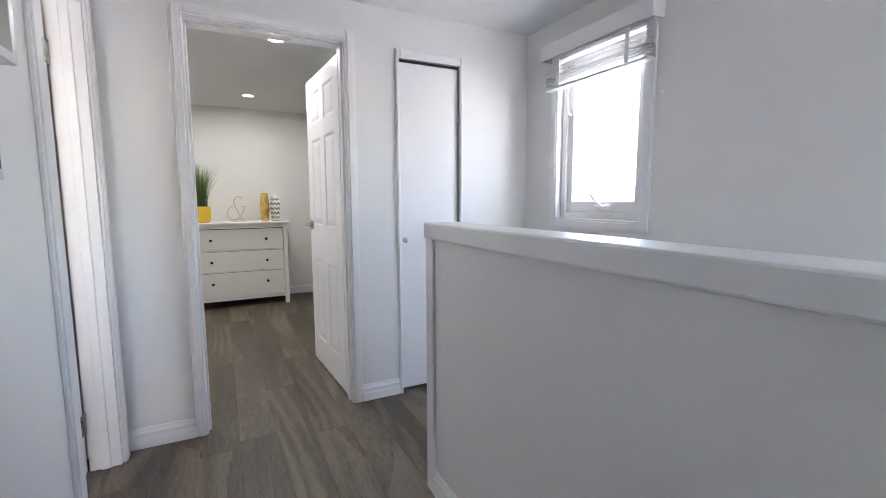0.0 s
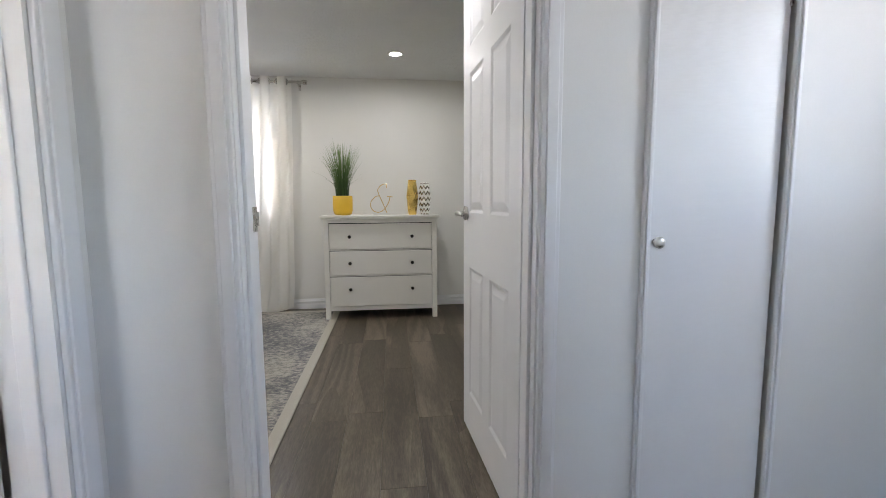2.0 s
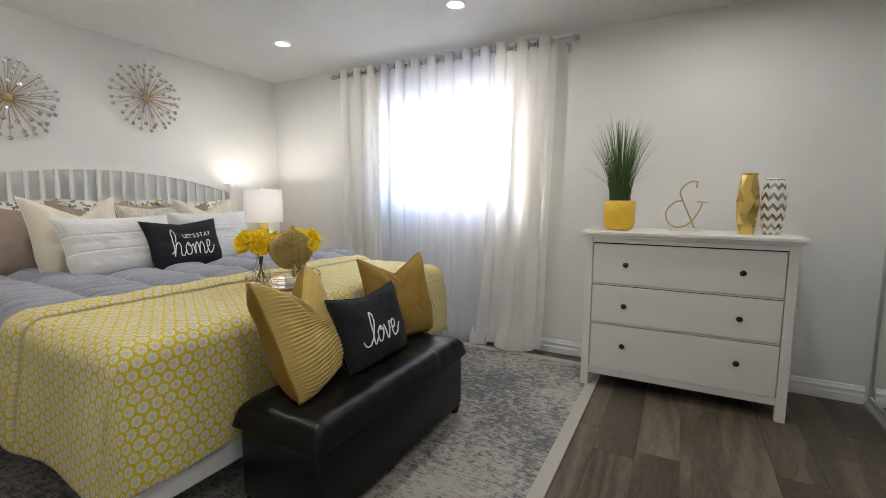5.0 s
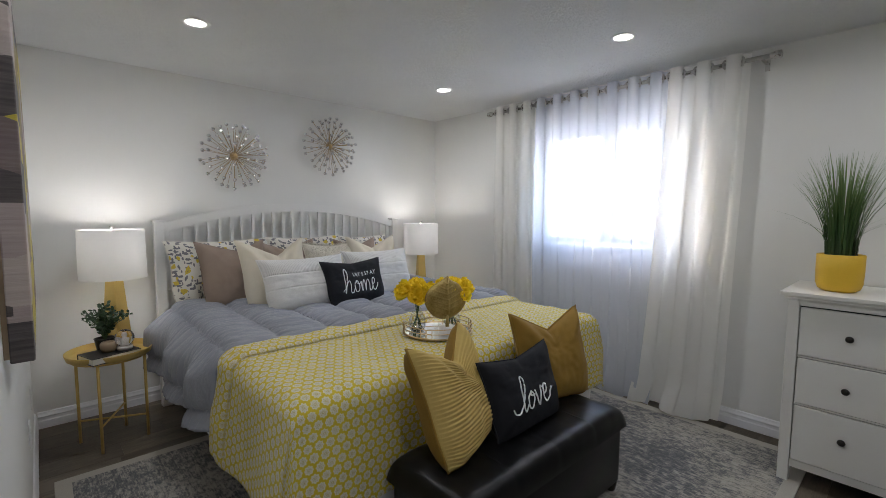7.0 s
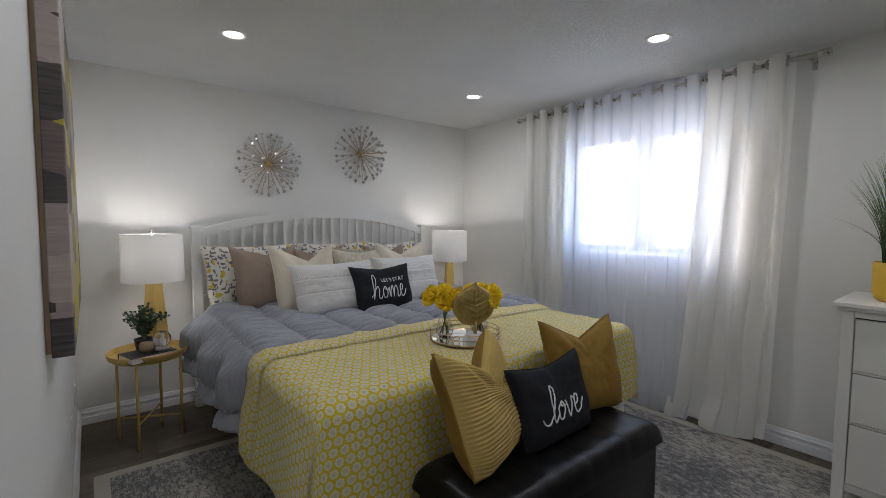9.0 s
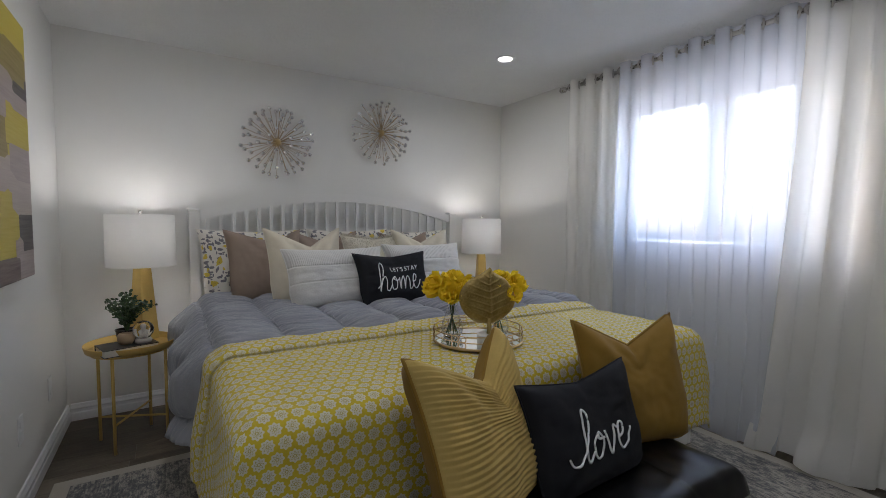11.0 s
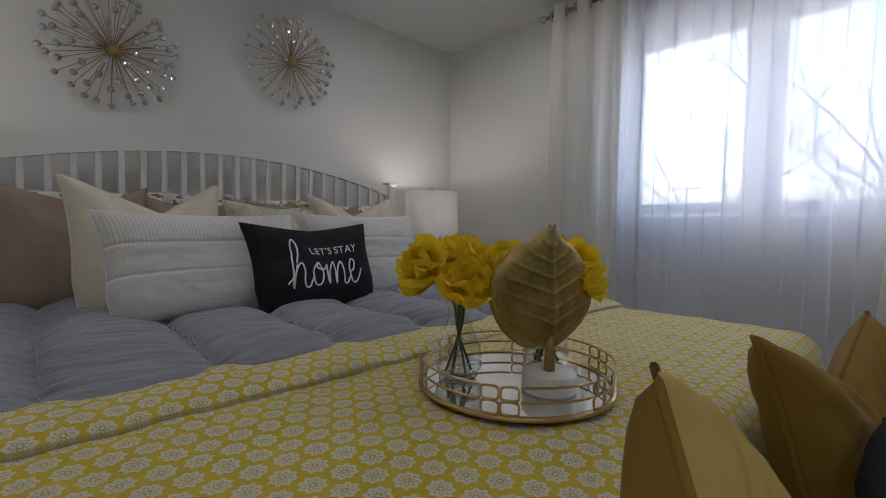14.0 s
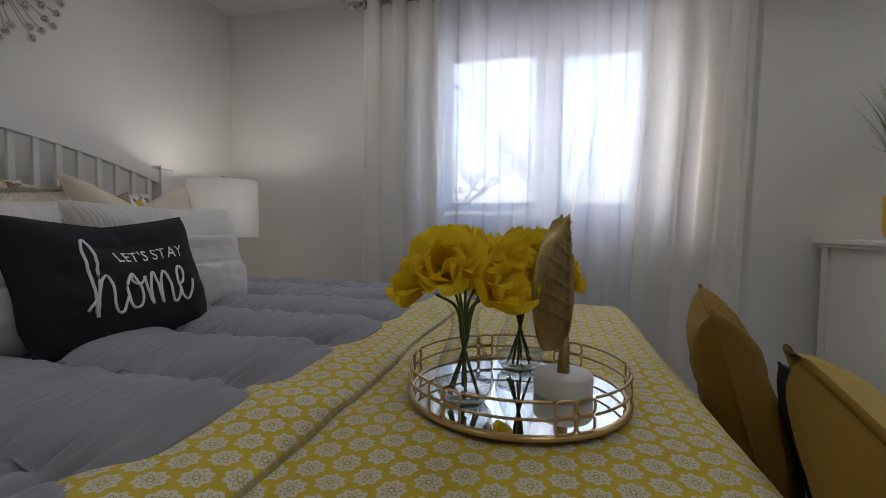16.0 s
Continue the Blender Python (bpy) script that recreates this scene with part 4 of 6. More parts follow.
def roll_fn(u, v):
    """The turned-back edge of the quilt: a flat roll along the fold."""
    t = -0.46 + (T_B - 0.04 + 0.46) * v
    a = u * 2 * math.pi
    s = 0.095 + 0.095 * math.cos(a)
    base = quilt_at(max(0.0, s), t)
    lz = max(0.0, -t, t - (QY1 - QY0))
    bulge = (0.027 * math.sin(a) ** 0.75 * (0.85 + 0.3 * wob(t * 5, 3.0)) if a < math.pi else 0.0) + 0.001
    out = Vector((0, 0, bulge)) if lz < 0.05 else Vector((0, (-1 if t < 0 else 1) * bulge, 0.0 if lz > 0.12 else bulge * 0.5))
    return base + out + Vector((0.012 * wob(t * 3, 8.0) - 0.01, 0, 0)), (-s if math.sin(a) > 0 else s, t)


part("turned_edge", sheet(roll_fn, 24, 190), "quilt", quilt, "folded-back edge of the quilt", True)

# grey ruched comforter
CX0, CX1 = 0.42, 1.56
CT = 0.715


def comforter_fn(u, v):
    s = CX0 + (CX1 - CX0) * u
    ta, tb = -0.39, (QY1 - QY0) + 0.36
    t = ta + (tb - ta) * v
    d_left, d_right = -t, t - (QY1 - QY0)
    r = 0.09
    ly, lz = over_edge(max(d_left, d_right), r, 0.10)
    sgn = -1 if d_left > d_right else 1
    y = QY0 - ly if d_left > d_right else QY1 + ly
    cell = 0.262
    k = (t + 0.055 + 0.02 * wob(s * 2, 1.0)) / cell
    ph = k - math.floor(k)
    off = min(ph, 1 - ph) * cell
    puff = 0.034 * (1 - math.exp(-off / 0.032))
    gather = math.exp(-off / 0.042)
    end = smoothstep(0.0, 0.05, CX1 - s) ** 0.5
    near_seam = 1 - abs(math.sin(math.pi * ph))
    row = math.floor(k)
    fold = s * 62 + 7.0 * wob(s * 2.6, t * 3.2, row * 1.7) + row * 2.1
    ruche = -0.017 * (0.16 + gather) * (1 - abs(math.sin(fold))) ** 1.8
    ruche -= 0.011 * (0.22 + gather) * (1 - abs(math.sin(fold * 1.73 + 4.0 * wob(s * 6, t * 7, 5.0)))) ** 2.4
    ruche += 0.012 * wob(s * 20, t * 3.5, 5.0) + 0.012 * wob(s * 3.0, t * 3.0, 9.0)
    h = (puff + ruche) * end + 0.018
    scallop = -0.035 * near_seam ** 3 * smoothstep(0.75, 1.0, u)
    x = s + scallop + 0.01 * wob(t * 4, 2.0)
    side = smoothstep(0.03, 0.11, lz)
    wave = 0.028 * side * math.sin(s * 15 + 1.5 * math.sin(s * 4))
    z = CT - lz + h * (1 - side)
    y += sgn * (h + wave + 0.02) * side
    return Vector((x, y, max(z, 0.2))), (s, t)


comforter = tagged(part("comforter", sheet(comforter_fn, 300, 210, 0.01), "comforter", None, "", True), "grey ruched cotton comforter across the upper bed", "comforter")

for k in range(-1, 9):
    v = (0.262 * k - 0.055 + 0.39) / (QY1 - QY0 + 0.75)
    if 0.02 < v < 0.98:
        line = [comforter_fn(0.04 + 0.95 * i / 60, v)[0] + Vector((0, 0, 0.002)) for i in range(61)]
        part("gathered_seam", tube(bmesh.new(), line, 0.0022, 5), "comforter", comforter, "", True)

# ---- storage bench at the bed's foot ----
bench = thing("storage_bench", pose(2.505, -1.645, 0.010), "black leather storage bench with a padded lid", "bench")
bx, by = 0.205, 0.54
body = boxes(((-bx + 0.012, -by + 0.012, 0.045), (bx - 0.012, by - 0.012, 0.315)), bevel=0.012)
part("body", body, "leather", bench, "", True)


def lid_fn(u, v):
    x, y = (u * 2 - 1), (v * 2 - 1)
    ax, ay = abs(x), abs(y)
    edge = (1 - ax ** 10) * (1 - ay ** 18)
    z = 0.325 + 0.095 * max(0.0, edge) ** 0.35
    seam = min(abs(y - q) for q in (-0.5, 0.0, 0.5))
    dip = 0.003 * math.exp(-(seam / 0.02) ** 2)
    z += 0.004 * wob(x * 3, y * 9) - dip
    return Vector((x * (bx + 0.004), y * (by + 0.006), z)), (x, y)


lid = sheet(lid_fn, 40, 96)
low = [e for e in lid.edges if e.is_boundary]
ext = bmesh.ops.extrude_edge_only(lid, edges=low)
for vtx in [g for g in ext["geom"] if isinstance(g, bmesh.types.BMVert)]:
    vtx.co.z = 0.318
part("lid", lid, "leather", bench, "padded lid with stitched seams", True)
for q in (-0.5, 0.0, 0.5):
    seams = tube(bmesh.new(), [(bx * (k / 12 * 1.8 - 0.9), by * q, lid_fn((k / 12 * 1.8 - 0.9) / 2 + 0.5, q / 2 + 0.5)[0].z + 0.0005) for k in range(13)], 0.0018, 5)
    part("seam", seams, "leather", bench)
foot = None
for x in (-0.165, 0.165):
    for y in (-0.50, 0.50):
        m = pose(x, y, 0)
        if foot is None:
            foot = part("foot", revolve([(0.017, 0), (0.021, 0.006), (0.028, 0.046)], 16), "dark_knob", bench, "turned black wooden foot", True, m)
        else:
            again(foot, bench, m)

# ---- rug ----
rug_x, rug_y = (0.80 + 3.28) / 2, (-3.12 - 0.06) / 2
rug = boxes(((-1.24, -1.53, 0.001), (1.24, 1.53, 0.010)), bevel=0.003)
ob = tagged(part("rug", rug, "rug", None), "grey and cream distressed patterned area rug with a cream border", "rug")
ob.matrix_basis = pose(rug_x, rug_y, 0)

# ---- chest of drawers ----
chest = thing("chest_of_drawers", pose(3.70, -0.195, 0), "white wooden chest of three drawers with dark knobs", "dresser")
W, D = 0.515, 0.225
part("top", boxes(((-0.545, -0.255, 0.942), (0.545, 0.245, 0.962)), ((-0.53, -0.243, 0.926), (0.53, 0.24, 0.942)), bevel=0.003), "white_wood", chest)
for x in (-W, W - 0.045):
    for y in (-D - 0.003, D - 0.045):
        part("leg", boxes(((x, y, 0), (x + 0.045, y + 0.045, 0.926)), bevel=0.003), "white_wood", chest)
for x in (-W + 0.012, W - 0.028):
    part("side_panel", boxes(((x, -D + 0.042, 0.11), (x + 0.016, D - 0.045, 0.926))), "white_wood", chest)
part("back_panel", boxes(((-W + 0.045, D - 0.02, 0.11), (W - 0.045, D - 0.01, 0.926))), "white_wood", chest)
# thin black sheet behind the drawers, painted shade for the slits between them
part("inside", boxes(((-W + 0.046, -D + 0.022, 0.125), (W - 0.046, -D + 0.026, 0.92))), "shade_black", chest)
part("apron", boxes(((-W + 0.045, -D + 0.004, 0.085), (W - 0.045, -D + 0.024, 0.118)), bevel=0.002), "white_wood", chest)
part("upper_rail", boxes(((-W + 0.045, -D + 0.002, 0.896), (W - 0.045, -D + 0.02, 0.926))), "white_wood", chest)
for z0, z1 in ((0.124, 0.402), (0.414, 0.640), (0.652, 0.890)):
    dr = part("drawer", boxes(((-W + 0.049, -D - 0.001, z0 + 0.002), (W - 0.049, -D + 0.018, z1 - 0.002)), bevel=0.003), "white_wood", chest)
    for x in (-0.283, 0.283):
        part("knob", revolve([(0.006, 0), (0.006, 0.012), (0.014, 0.016), (0.0155, 0.022), (0.011, 0.027), (0, 0.028)], 18), "dark_knob", dr, "dark bronze knob", True, pose(x, -D - 0.001, z0 + (z1 - z0) * (0.58 if z0 < 0.2 else 0.5), 90, 0, 0))
    for z in (z0 - 0.005,):
        part("divider", boxes(((-W + 0.045, -D + 0.004, z - 0.004), (W - 0.045, -D + 0.02, z + 0.004))), "white_wood", chest)

# ---- curtains ----
ROD_Z, ROD_Y = 2.215, -0.045
rod = thing("curtain_rod", pose(0, ROD_Y, ROD_Z), "brushed nickel curtain rod on wall brackets", "curtain rod")
part("pole", tube(bmesh.new(), [(0.93, 0, 0), (2.97, 0, 0)], 0.013, 16), "steel", rod, "", True)
for x, s in ((0.93, -1), (2.97, 1)):
    part("finial", revolve([(0.013, 0), (0.017, 0.004), (0.017, 0.012), (0.022, 0.02), (0.022, 0.05), (0.018, 0.055), (0, 0.056)], 20), "steel", rod, "", True, pose(x, 0, 0, 0, 90 * s, 0))
for x in (0.955, 2.935):
    part("bracket", boxes(((x - 0.008, -0.004, -0.016), (x + 0.008, WIN_Y - ROD_Y, -0.004)), ((x - 0.012, WIN_Y - ROD_Y - 0.004, -0.05), (x + 0.012, WIN_Y - ROD_Y, 0.03)), bevel=0.002), "steel", rod)


def curtain(name, x0, x1, folds, material, label, bottom=0.012, b0=None, b1=None, amp=0.035, seed=0, off=0.0, rings=True, puddle=0.0):
    """A grommet-top curtain that weaves over the pole and falls in folds; b0 and b1: where its hem ends."""
    c = thing(name, pose(0, ROD_Y + off, 0), label, "curtain")
    b0, b1 = x0 if b0 is None else b0, x1 if b1 is None else b1
    top = ROD_Z + 0.045

    def fn(u, v):
        z = top + (bottom - top) * v
        k = v ** 1.3
        xa, xb = x0 + (b0 - x0) * k, x1 + (b1 - x1) * k
        ph = u * folds * 2 * math.pi
        loose = v * (0.5 + 0.5 * wob(u * 7, v * 1.5, seed))
        swing = amp + max(0.0, 0.03 - amp) * (1 - smoothstep(0.0, 0.3, v))
        y = swing * (1 - 0.25 * v) * math.cos(ph + 1.1 * wob(u * 3, v * 2, seed + 3) * v) + 0.030 * loose * wob(u * 9, v * 2.2, seed + 7)
        x = xa + (xb - xa) * u + 0.25 * (xb - xa) / folds * 0.35 * math.sin(2 * ph) + 0.012 * v * wob(u * 6, v * 3, seed + 11)
        near = smoothstep(0.90, 1.0, v)
        y -= puddle * near * (0.6 + 0.5 * math.sin(ph * 0.5 + seed))
        z += near * 0.035 * puddle / 0.08 * (0.5 + 0.5 * math.cos(ph * 0.5 + seed)) if puddle else 0
        y = min(y, WIN_Y - ROD_Y - 0.035 - off)
        return Vector((x, y, z)), (u, v)

    part("cloth", sheet(fn, folds * 16, 60), material, c, "", True)
    if rings:
        g = None
        for i in range(folds * 2):
            u = (i + 0.5) / (folds * 2)
            m = pose(x0 + (x1 - x0) * u, -off, ROD_Z, 0, 90, 35 if i % 2 else -35)
            if g is None:
                bm = bmesh.new()
                tube(bm, [(0.024 * math.cos(a), 0.024 * math.sin(a), 0) for a in (2 * math.pi * q / 20 for q in range(20))], 0.006, 6, True)
                g = part("grommet", bm, "steel", c, "nickel grommet", True, m)
            else:
                again(g, c, m)
    return c


curtain("curtain", 0.945, 1.385, 3, "curtain", "white linen grommet curtain panel", b0=0.93, b1=1.40, amp=0.028, seed=1, puddle=0.03)
curtain("sheer_curtain", 1.375, 2.43, 7, "sheer", "white sheer curtain drawn across the window", b0=1.39, b1=2.40, amp=0.013, seed=5, off=0.0, puddle=0.03)
curtain("curtain", 2.40, 2.875, 3, "curtain", "white linen grommet curtain panel puddled on the rug", b0=2.26, b1=2.82, amp=0.03, seed=9, puddle=0.08)


# ---- cushions ----
def cushion_point(u, v, w, h, t, chop=0.0, seed=0.0, notch=0.0, soft=0.46):
    """A point on a cushion's front, u and v from -1 to 1: the offset out of its plane and the place in it."""
    pin = 0.10
    low = smoothstep(0.35, 1.0, -v)
    x = u * w / 2 * (1 - pin * (1 - v * v)) * (1 - 0.10 * low)
    z = v * h / 2 * (1 - (pin if v > 0 else 0.02) * (1 - u * u)) + 0.03 * low * smoothstep(0.75, 1.0, abs(u)) * h
    body = max(0.0, (1 - u ** 4) * (1 - v ** 4)) ** soft
    vee = max(0.0, 1 - abs(u - notch) / (1 - notch if u > notch else 1 + notch)) ** 1.25
    crease = chop * vee * smoothstep(-0.3, 1.0, v)
    z -= crease * h * 0.55
    d = t / 2 * body * (1 - 0.55 * crease / max(chop, 0.01) * (1 if chop else 0)) + 0.010 * body * wob(u * 2.3, v * 2.3, seed) + 0.004 * body * wob(u * 7, v * 7, seed + 4)
    d += 0.006 * chop * 3 * body * math.sin(9 * (abs(u) - 0.8 * v)) * smoothstep(0.0, 0.8, v) if chop else 0
    return x, z, d


def cushion(name, at, w, h, t, material, label, chop=0.0, seed=0.0, pleats=0, piping=None, bands=None, group="", notch=0.0):
    c = thing(name, at, label, "pillow", group)
    nu, nv = (44, 110 if bands else 44) if not pleats else (40, 200)

    def side(sign):
        def fn(a, b):
            u, v = a * 2 - 1, b * 2 - 1
            x, z, d = cushion_point(u, v, w, h, t, chop, seed, notch)
            if pleats and sign < 0:
                q = (v * 0.5 + 0.5) * pleats + 0.5 * wob(u * 1.5, v * 2, seed)
                q -= math.floor(q)
                d += 0.009 * (q if q < 0.75 else (1 - q) * 3) * smoothstep(0.0, 0.12, 1 - abs(u))
            for b in bands or ():
                d -= 0.006 * math.exp(-((v - b + 0.02 * wob(u * 3, b, seed)) / 0.022) ** 2) - 0.004 * smoothstep(0.0, 0.05, b - v) * smoothstep(0.3, 0.05, b - v)
            return Vector((x, sign * d, z + h / 2)), (u * w / 2, v * h / 2)
        return fn

    front = sheet(side(-1), nu, nv)
    bmesh.ops.reverse_faces(front, faces=front.faces)
    back = sheet(side(1), 30, 30)
    part("front", front, material, c, "", True)
    part("back", back, piping or material, c, "", True)
    rim = bmesh.new()
    loop = [(-1 + 2 * i / 24, -1) for i in range(24)] + [(1, -1 + 2 * i / 24) for i in range(24)] + [(1 - 2 * i / 24, 1) for i in range(24)] + [(-1, 1 - 2 * i / 24) for i in range(24)]
    pts = []
    for u, v in loop:
        x, z, d = cushion_point(u, v, w, h, t, chop, seed, notch)
        pts.append((x, 0, z + h / 2))
    tube(rim, pts, 0.0055 if "mustard" in material else 0.003, 6, True)
    part("seam", rim, piping or material, c, "", True)
    return c


cushion("pillow", pose(0.34, -2.17, 0.70, -16, 0, 90), 0.68, 0.46, 0.12, "floral", "yellow and grey floral pillow sham propped on the headboard", seed=1, group="floral shams")
cushion("pillow", pose(0.33, -1.52, 0.70, -16, 0, 90), 0.62, 0.46, 0.12, "floral", "yellow and grey floral pillow sham propped on the headboard", seed=2, group="floral shams")
cushion("pillow", pose(0.34, -0.98, 0.70, -16, 0, 90), 0.50, 0.45, 0.12, "floral", "yellow and grey floral pillow sham propped on the headboard", seed=3, group="floral shams")
cushion("throw_pillow", pose(0.58, -2.15, 0.715, -18, 0, 93), 0.45, 0.45, 0.15, "taupe", "taupe velvet throw pillow with a chopped top", 0.26, 4, notch=0.3)
cushion("throw_pillow", pose(0.50, -1.76, 0.715, -16, 0, 88), 0.44, 0.43, 0.13, "taupe", "taupe velvet throw pillow half hidden behind cream ones", 0.25, 5)
cushion("throw_pillow", pose(0.50, -1.16, 0.715, -16, 0, 92), 0.40, 0.42, 0.12, "taupe", "taupe velvet throw pillow half hidden at the back", 0.25, 6)
cushion("throw_pillow", pose(0.80, -1.965, 0.715, -18, 0, 93), 0.46, 0.465, 0.15, "linen", "cream linen throw pillow with a chopped top", 0.40, 7, notch=0.15)
fluffy = cushion("throw_pillow", pose(0.68, -1.48, 0.715, -17, 0, 90), 0.45, 0.41, 0.15, "fur", "cream faux-fur throw pillow", 0.06, 8)
rng = random.Random(31)
hairs = bmesh.new()
for k in range(5200):
    u, v = rng.uniform(-0.99, 0.99), rng.uniform(-0.2, 1.0) if k % 3 else 1.0
    x, z, d = cushion_point(u, v, 0.45, 0.41, 0.15, 0.06, 8)
    root = Vector((x, -d * rng.choice((1, 1, -0.6)), z + 0.205))
    tip = root + Vector((u * 0.012 + rng.uniform(-0.012, 0.012), -0.010 - rng.uniform(0, 0.012), rng.uniform(0.004, 0.026)))
    side_ = Vector((rng.uniform(-1, 1), rng.uniform(-1, 1), 0)).normalized() * 0.0006
    hairs.faces.new([hairs.verts.new(p) for p in (root - side_, root + side_, tip)])
tagged(part("fur", hairs, "fur", fluffy, "long cream fur pile"), kind="stuff")
cushion("throw_pillow", pose(0.73, -1.15, 0.715, -17, 0, 88), 0.44, 0.45, 0.15, "linen", "cream linen throw pillow with a chopped top", 0.32, 9)
cushion("lumbar_pillow", pose(0.985, -1.845, 0.725, -20, 0, 93), 0.60, 0.34, 0.17, "white_cotton", "white textured cotton lumbar pillow", 0.0, 10, bands=(0.32, -0.22), group="white lumbar pillows")
cushion("lumbar_pillow", pose(0.93, -1.25, 0.725, -20, 0, 88), 0.56, 0.35, 0.17, "white_cotton", "white textured cotton lumbar pillow", 0.0, 11, bands=(0.32, -0.22), group="white lumbar pillows")
home = cushion("lumbar_pillow", pose(1.085, -1.548, 0.725, -21, 0, 91), 0.465, 0.31, 0.13, "black_cloth", "black lumbar pillow lettered let's stay home in white", 0.10, 12)

striped = cushion("throw_pillow", pose(2.478, -1.92, 0.425, -20, 0, 112), 0.45, 0.465, 0.19, "pale_mustard", "pleated pale mustard throw pillow standing on the bench", 0.46, 13, 30, "mustard", notch=0.3)
love = cushion("lumbar_pillow", pose(2.53, -1.605, 0.425, -18, 0, 92), 0.49, 0.33, 0.12, "black_cloth", "black lumbar pillow lettered love in white script", 0.12, 14)
cushion("throw_pillow", pose(2.45, -1.265, 0.425, -17, 0, 76), 0.44, 0.44, 0.15, "mustard", "mustard velvet throw pillow with a chopped top", 0.34, 15)


def script(strokes, x0, y0, size, pillow, w, h, t, chop, seed, slant=0.18, thick=0.0042, wide=1.0):
    """Embroidered handwriting laid on a cushion's front; strokes in letter units."""
    for st in strokes:
        pts = []
        for q in catmull([(a, b, 0) for a, b in st], 7):
            px, pz = x0 + (q.x * wide + slant * q.y) * size, y0 + q.y * size
            u, v = px / (w / 2), pz / (h / 2)
            x, z, d = cushion_point(u, v, w, h, t, chop, seed)
            pts.append((x, -d - 0.0012, z + h / 2))
        part("letter_stroke", tube(bmesh.new(), pts, thick, 6), "thread", pillow, "white embroidered stroke", True)


L_h = [(-0.25, 0.15), (0.1, 0.5), (0.32, 1.35), (0.22, 1.75), (0.02, 1.55), (0.0, 0.8), (-0.02, 0.0), (0.1, 0.5), (0.38, 0.82), (0.52, 0.6), (0.5, 0.1), (0.7, 0.02), (0.9, 0.3)]
L_o = [(1.15, 0.78), (0.92, 0.5), (1.0, 0.08), (1.28, 0.1), (1.4, 0.5), (1.2, 0.8), (1.15, 0.62), (1.45, 0.55), (1.65, 0.7)]
L_m = [(1.62, 0.72), (1.66, 0.05), (1.8, 0.55), (1.98, 0.8), (2.05, 0.5), (2.04, 0.05), (2.16, 0.5), (2.38, 0.8), (2.48, 0.5), (2.46, 0.08), (2.62, 0.05), (2.8, 0.3)]
L_e = [(2.75, 0.4), (3.02, 0.5), (3.1, 0.78), (2.92, 0.85), (2.78, 0.45), (2.92, 0.06), (3.15, 0.1), (3.45, 0.5)]
script([L_h, L_o, L_m, L_e], -0.128, -0.088, 0.103, home, 0.465, 0.31, 0.13, 0.10, 12, 0.06, 0.0030, 0.78)
W_l = [(-0.95, 0.35), (-0.75, 0.1), (-0.35, 0.15), (0.05, 0.75), (0.2, 1.5), (0.05, 1.75), (-0.08, 1.4), (-0.1, 0.4), (0.05, 0.02), (0.3, 0.3)]
W_o = [(0.55, 0.78), (0.32, 0.5), (0.42, 0.08), (0.7, 0.12), (0.82, 0.55), (0.6, 0.82), (0.58, 0.62), (0.9, 0.6)]
W_v = [(0.95, 0.8), (1.08, 0.3), (1.2, 0.04), (1.4, 0.45), (1.5, 0.85), (1.68, 0.72)]
W_e = [(1.62, 0.42), (1.9, 0.5), (1.98, 0.8), (1.8, 0.86), (1.66, 0.45), (1.82, 0.06), (2.1, 0.15), (2.45, 0.6)]
script([W_l, W_o, W_v, W_e], -0.085, -0.08, 0.090, love, 0.49, 0.33, 0.12, 0.12, 14, 0.14, 0.0034)


def printed(text, x0, y0, size, pillow, w, h, t, chop, seed, wide=1.0):
    """Capitals from the built-in font, laid on a cushion's front one letter a part."""
    x = x0
    for ch in text:
        if ch == " ":
            x += size * 0.16
            continue
        cu = bpy.data.curves.new("capital", "FONT")
        cu.body, cu.size, cu.extrude, cu.offset = ch, size, 0.0, 0.0004
        tmp = bpy.data.objects.new("capital", cu)
        me = bpy.data.meshes.new_from_object(tmp)
        bpy.data.objects.remove(tmp)
        bm = bmesh.new()
        bm.from_mesh(me)
        for v in bm.verts:
            v.co.x *= wide
        across = max(v.co.x for v in bm.verts)
        bmesh.ops.triangulate(bm, faces=bm.faces)
        bmesh.ops.subdivide_edges(bm, edges=[e for e in bm.edges if e.calc_length() > 0.012], cuts=2)
        for v in bm.verts:
            px, pz = x + v.co.x, y0 + v.co.y
            a, b, d = cushion_point(px / (w / 2), pz / (h / 2), w, h, t, chop, seed)
            v.co = (a, -d - 0.0022, b + h / 2)
        part("letter", bm, "thread", pillow, "white capital letter " + ch if ch.isalpha() else "white apostrophe")
        x += across + size * 0.07


printed("LET'S STAY", -0.046, 0.031, 0.045, home, 0.465, 0.31, 0.13, 0.10, 12, 0.80)

# ---- bedside tables and lamps ----


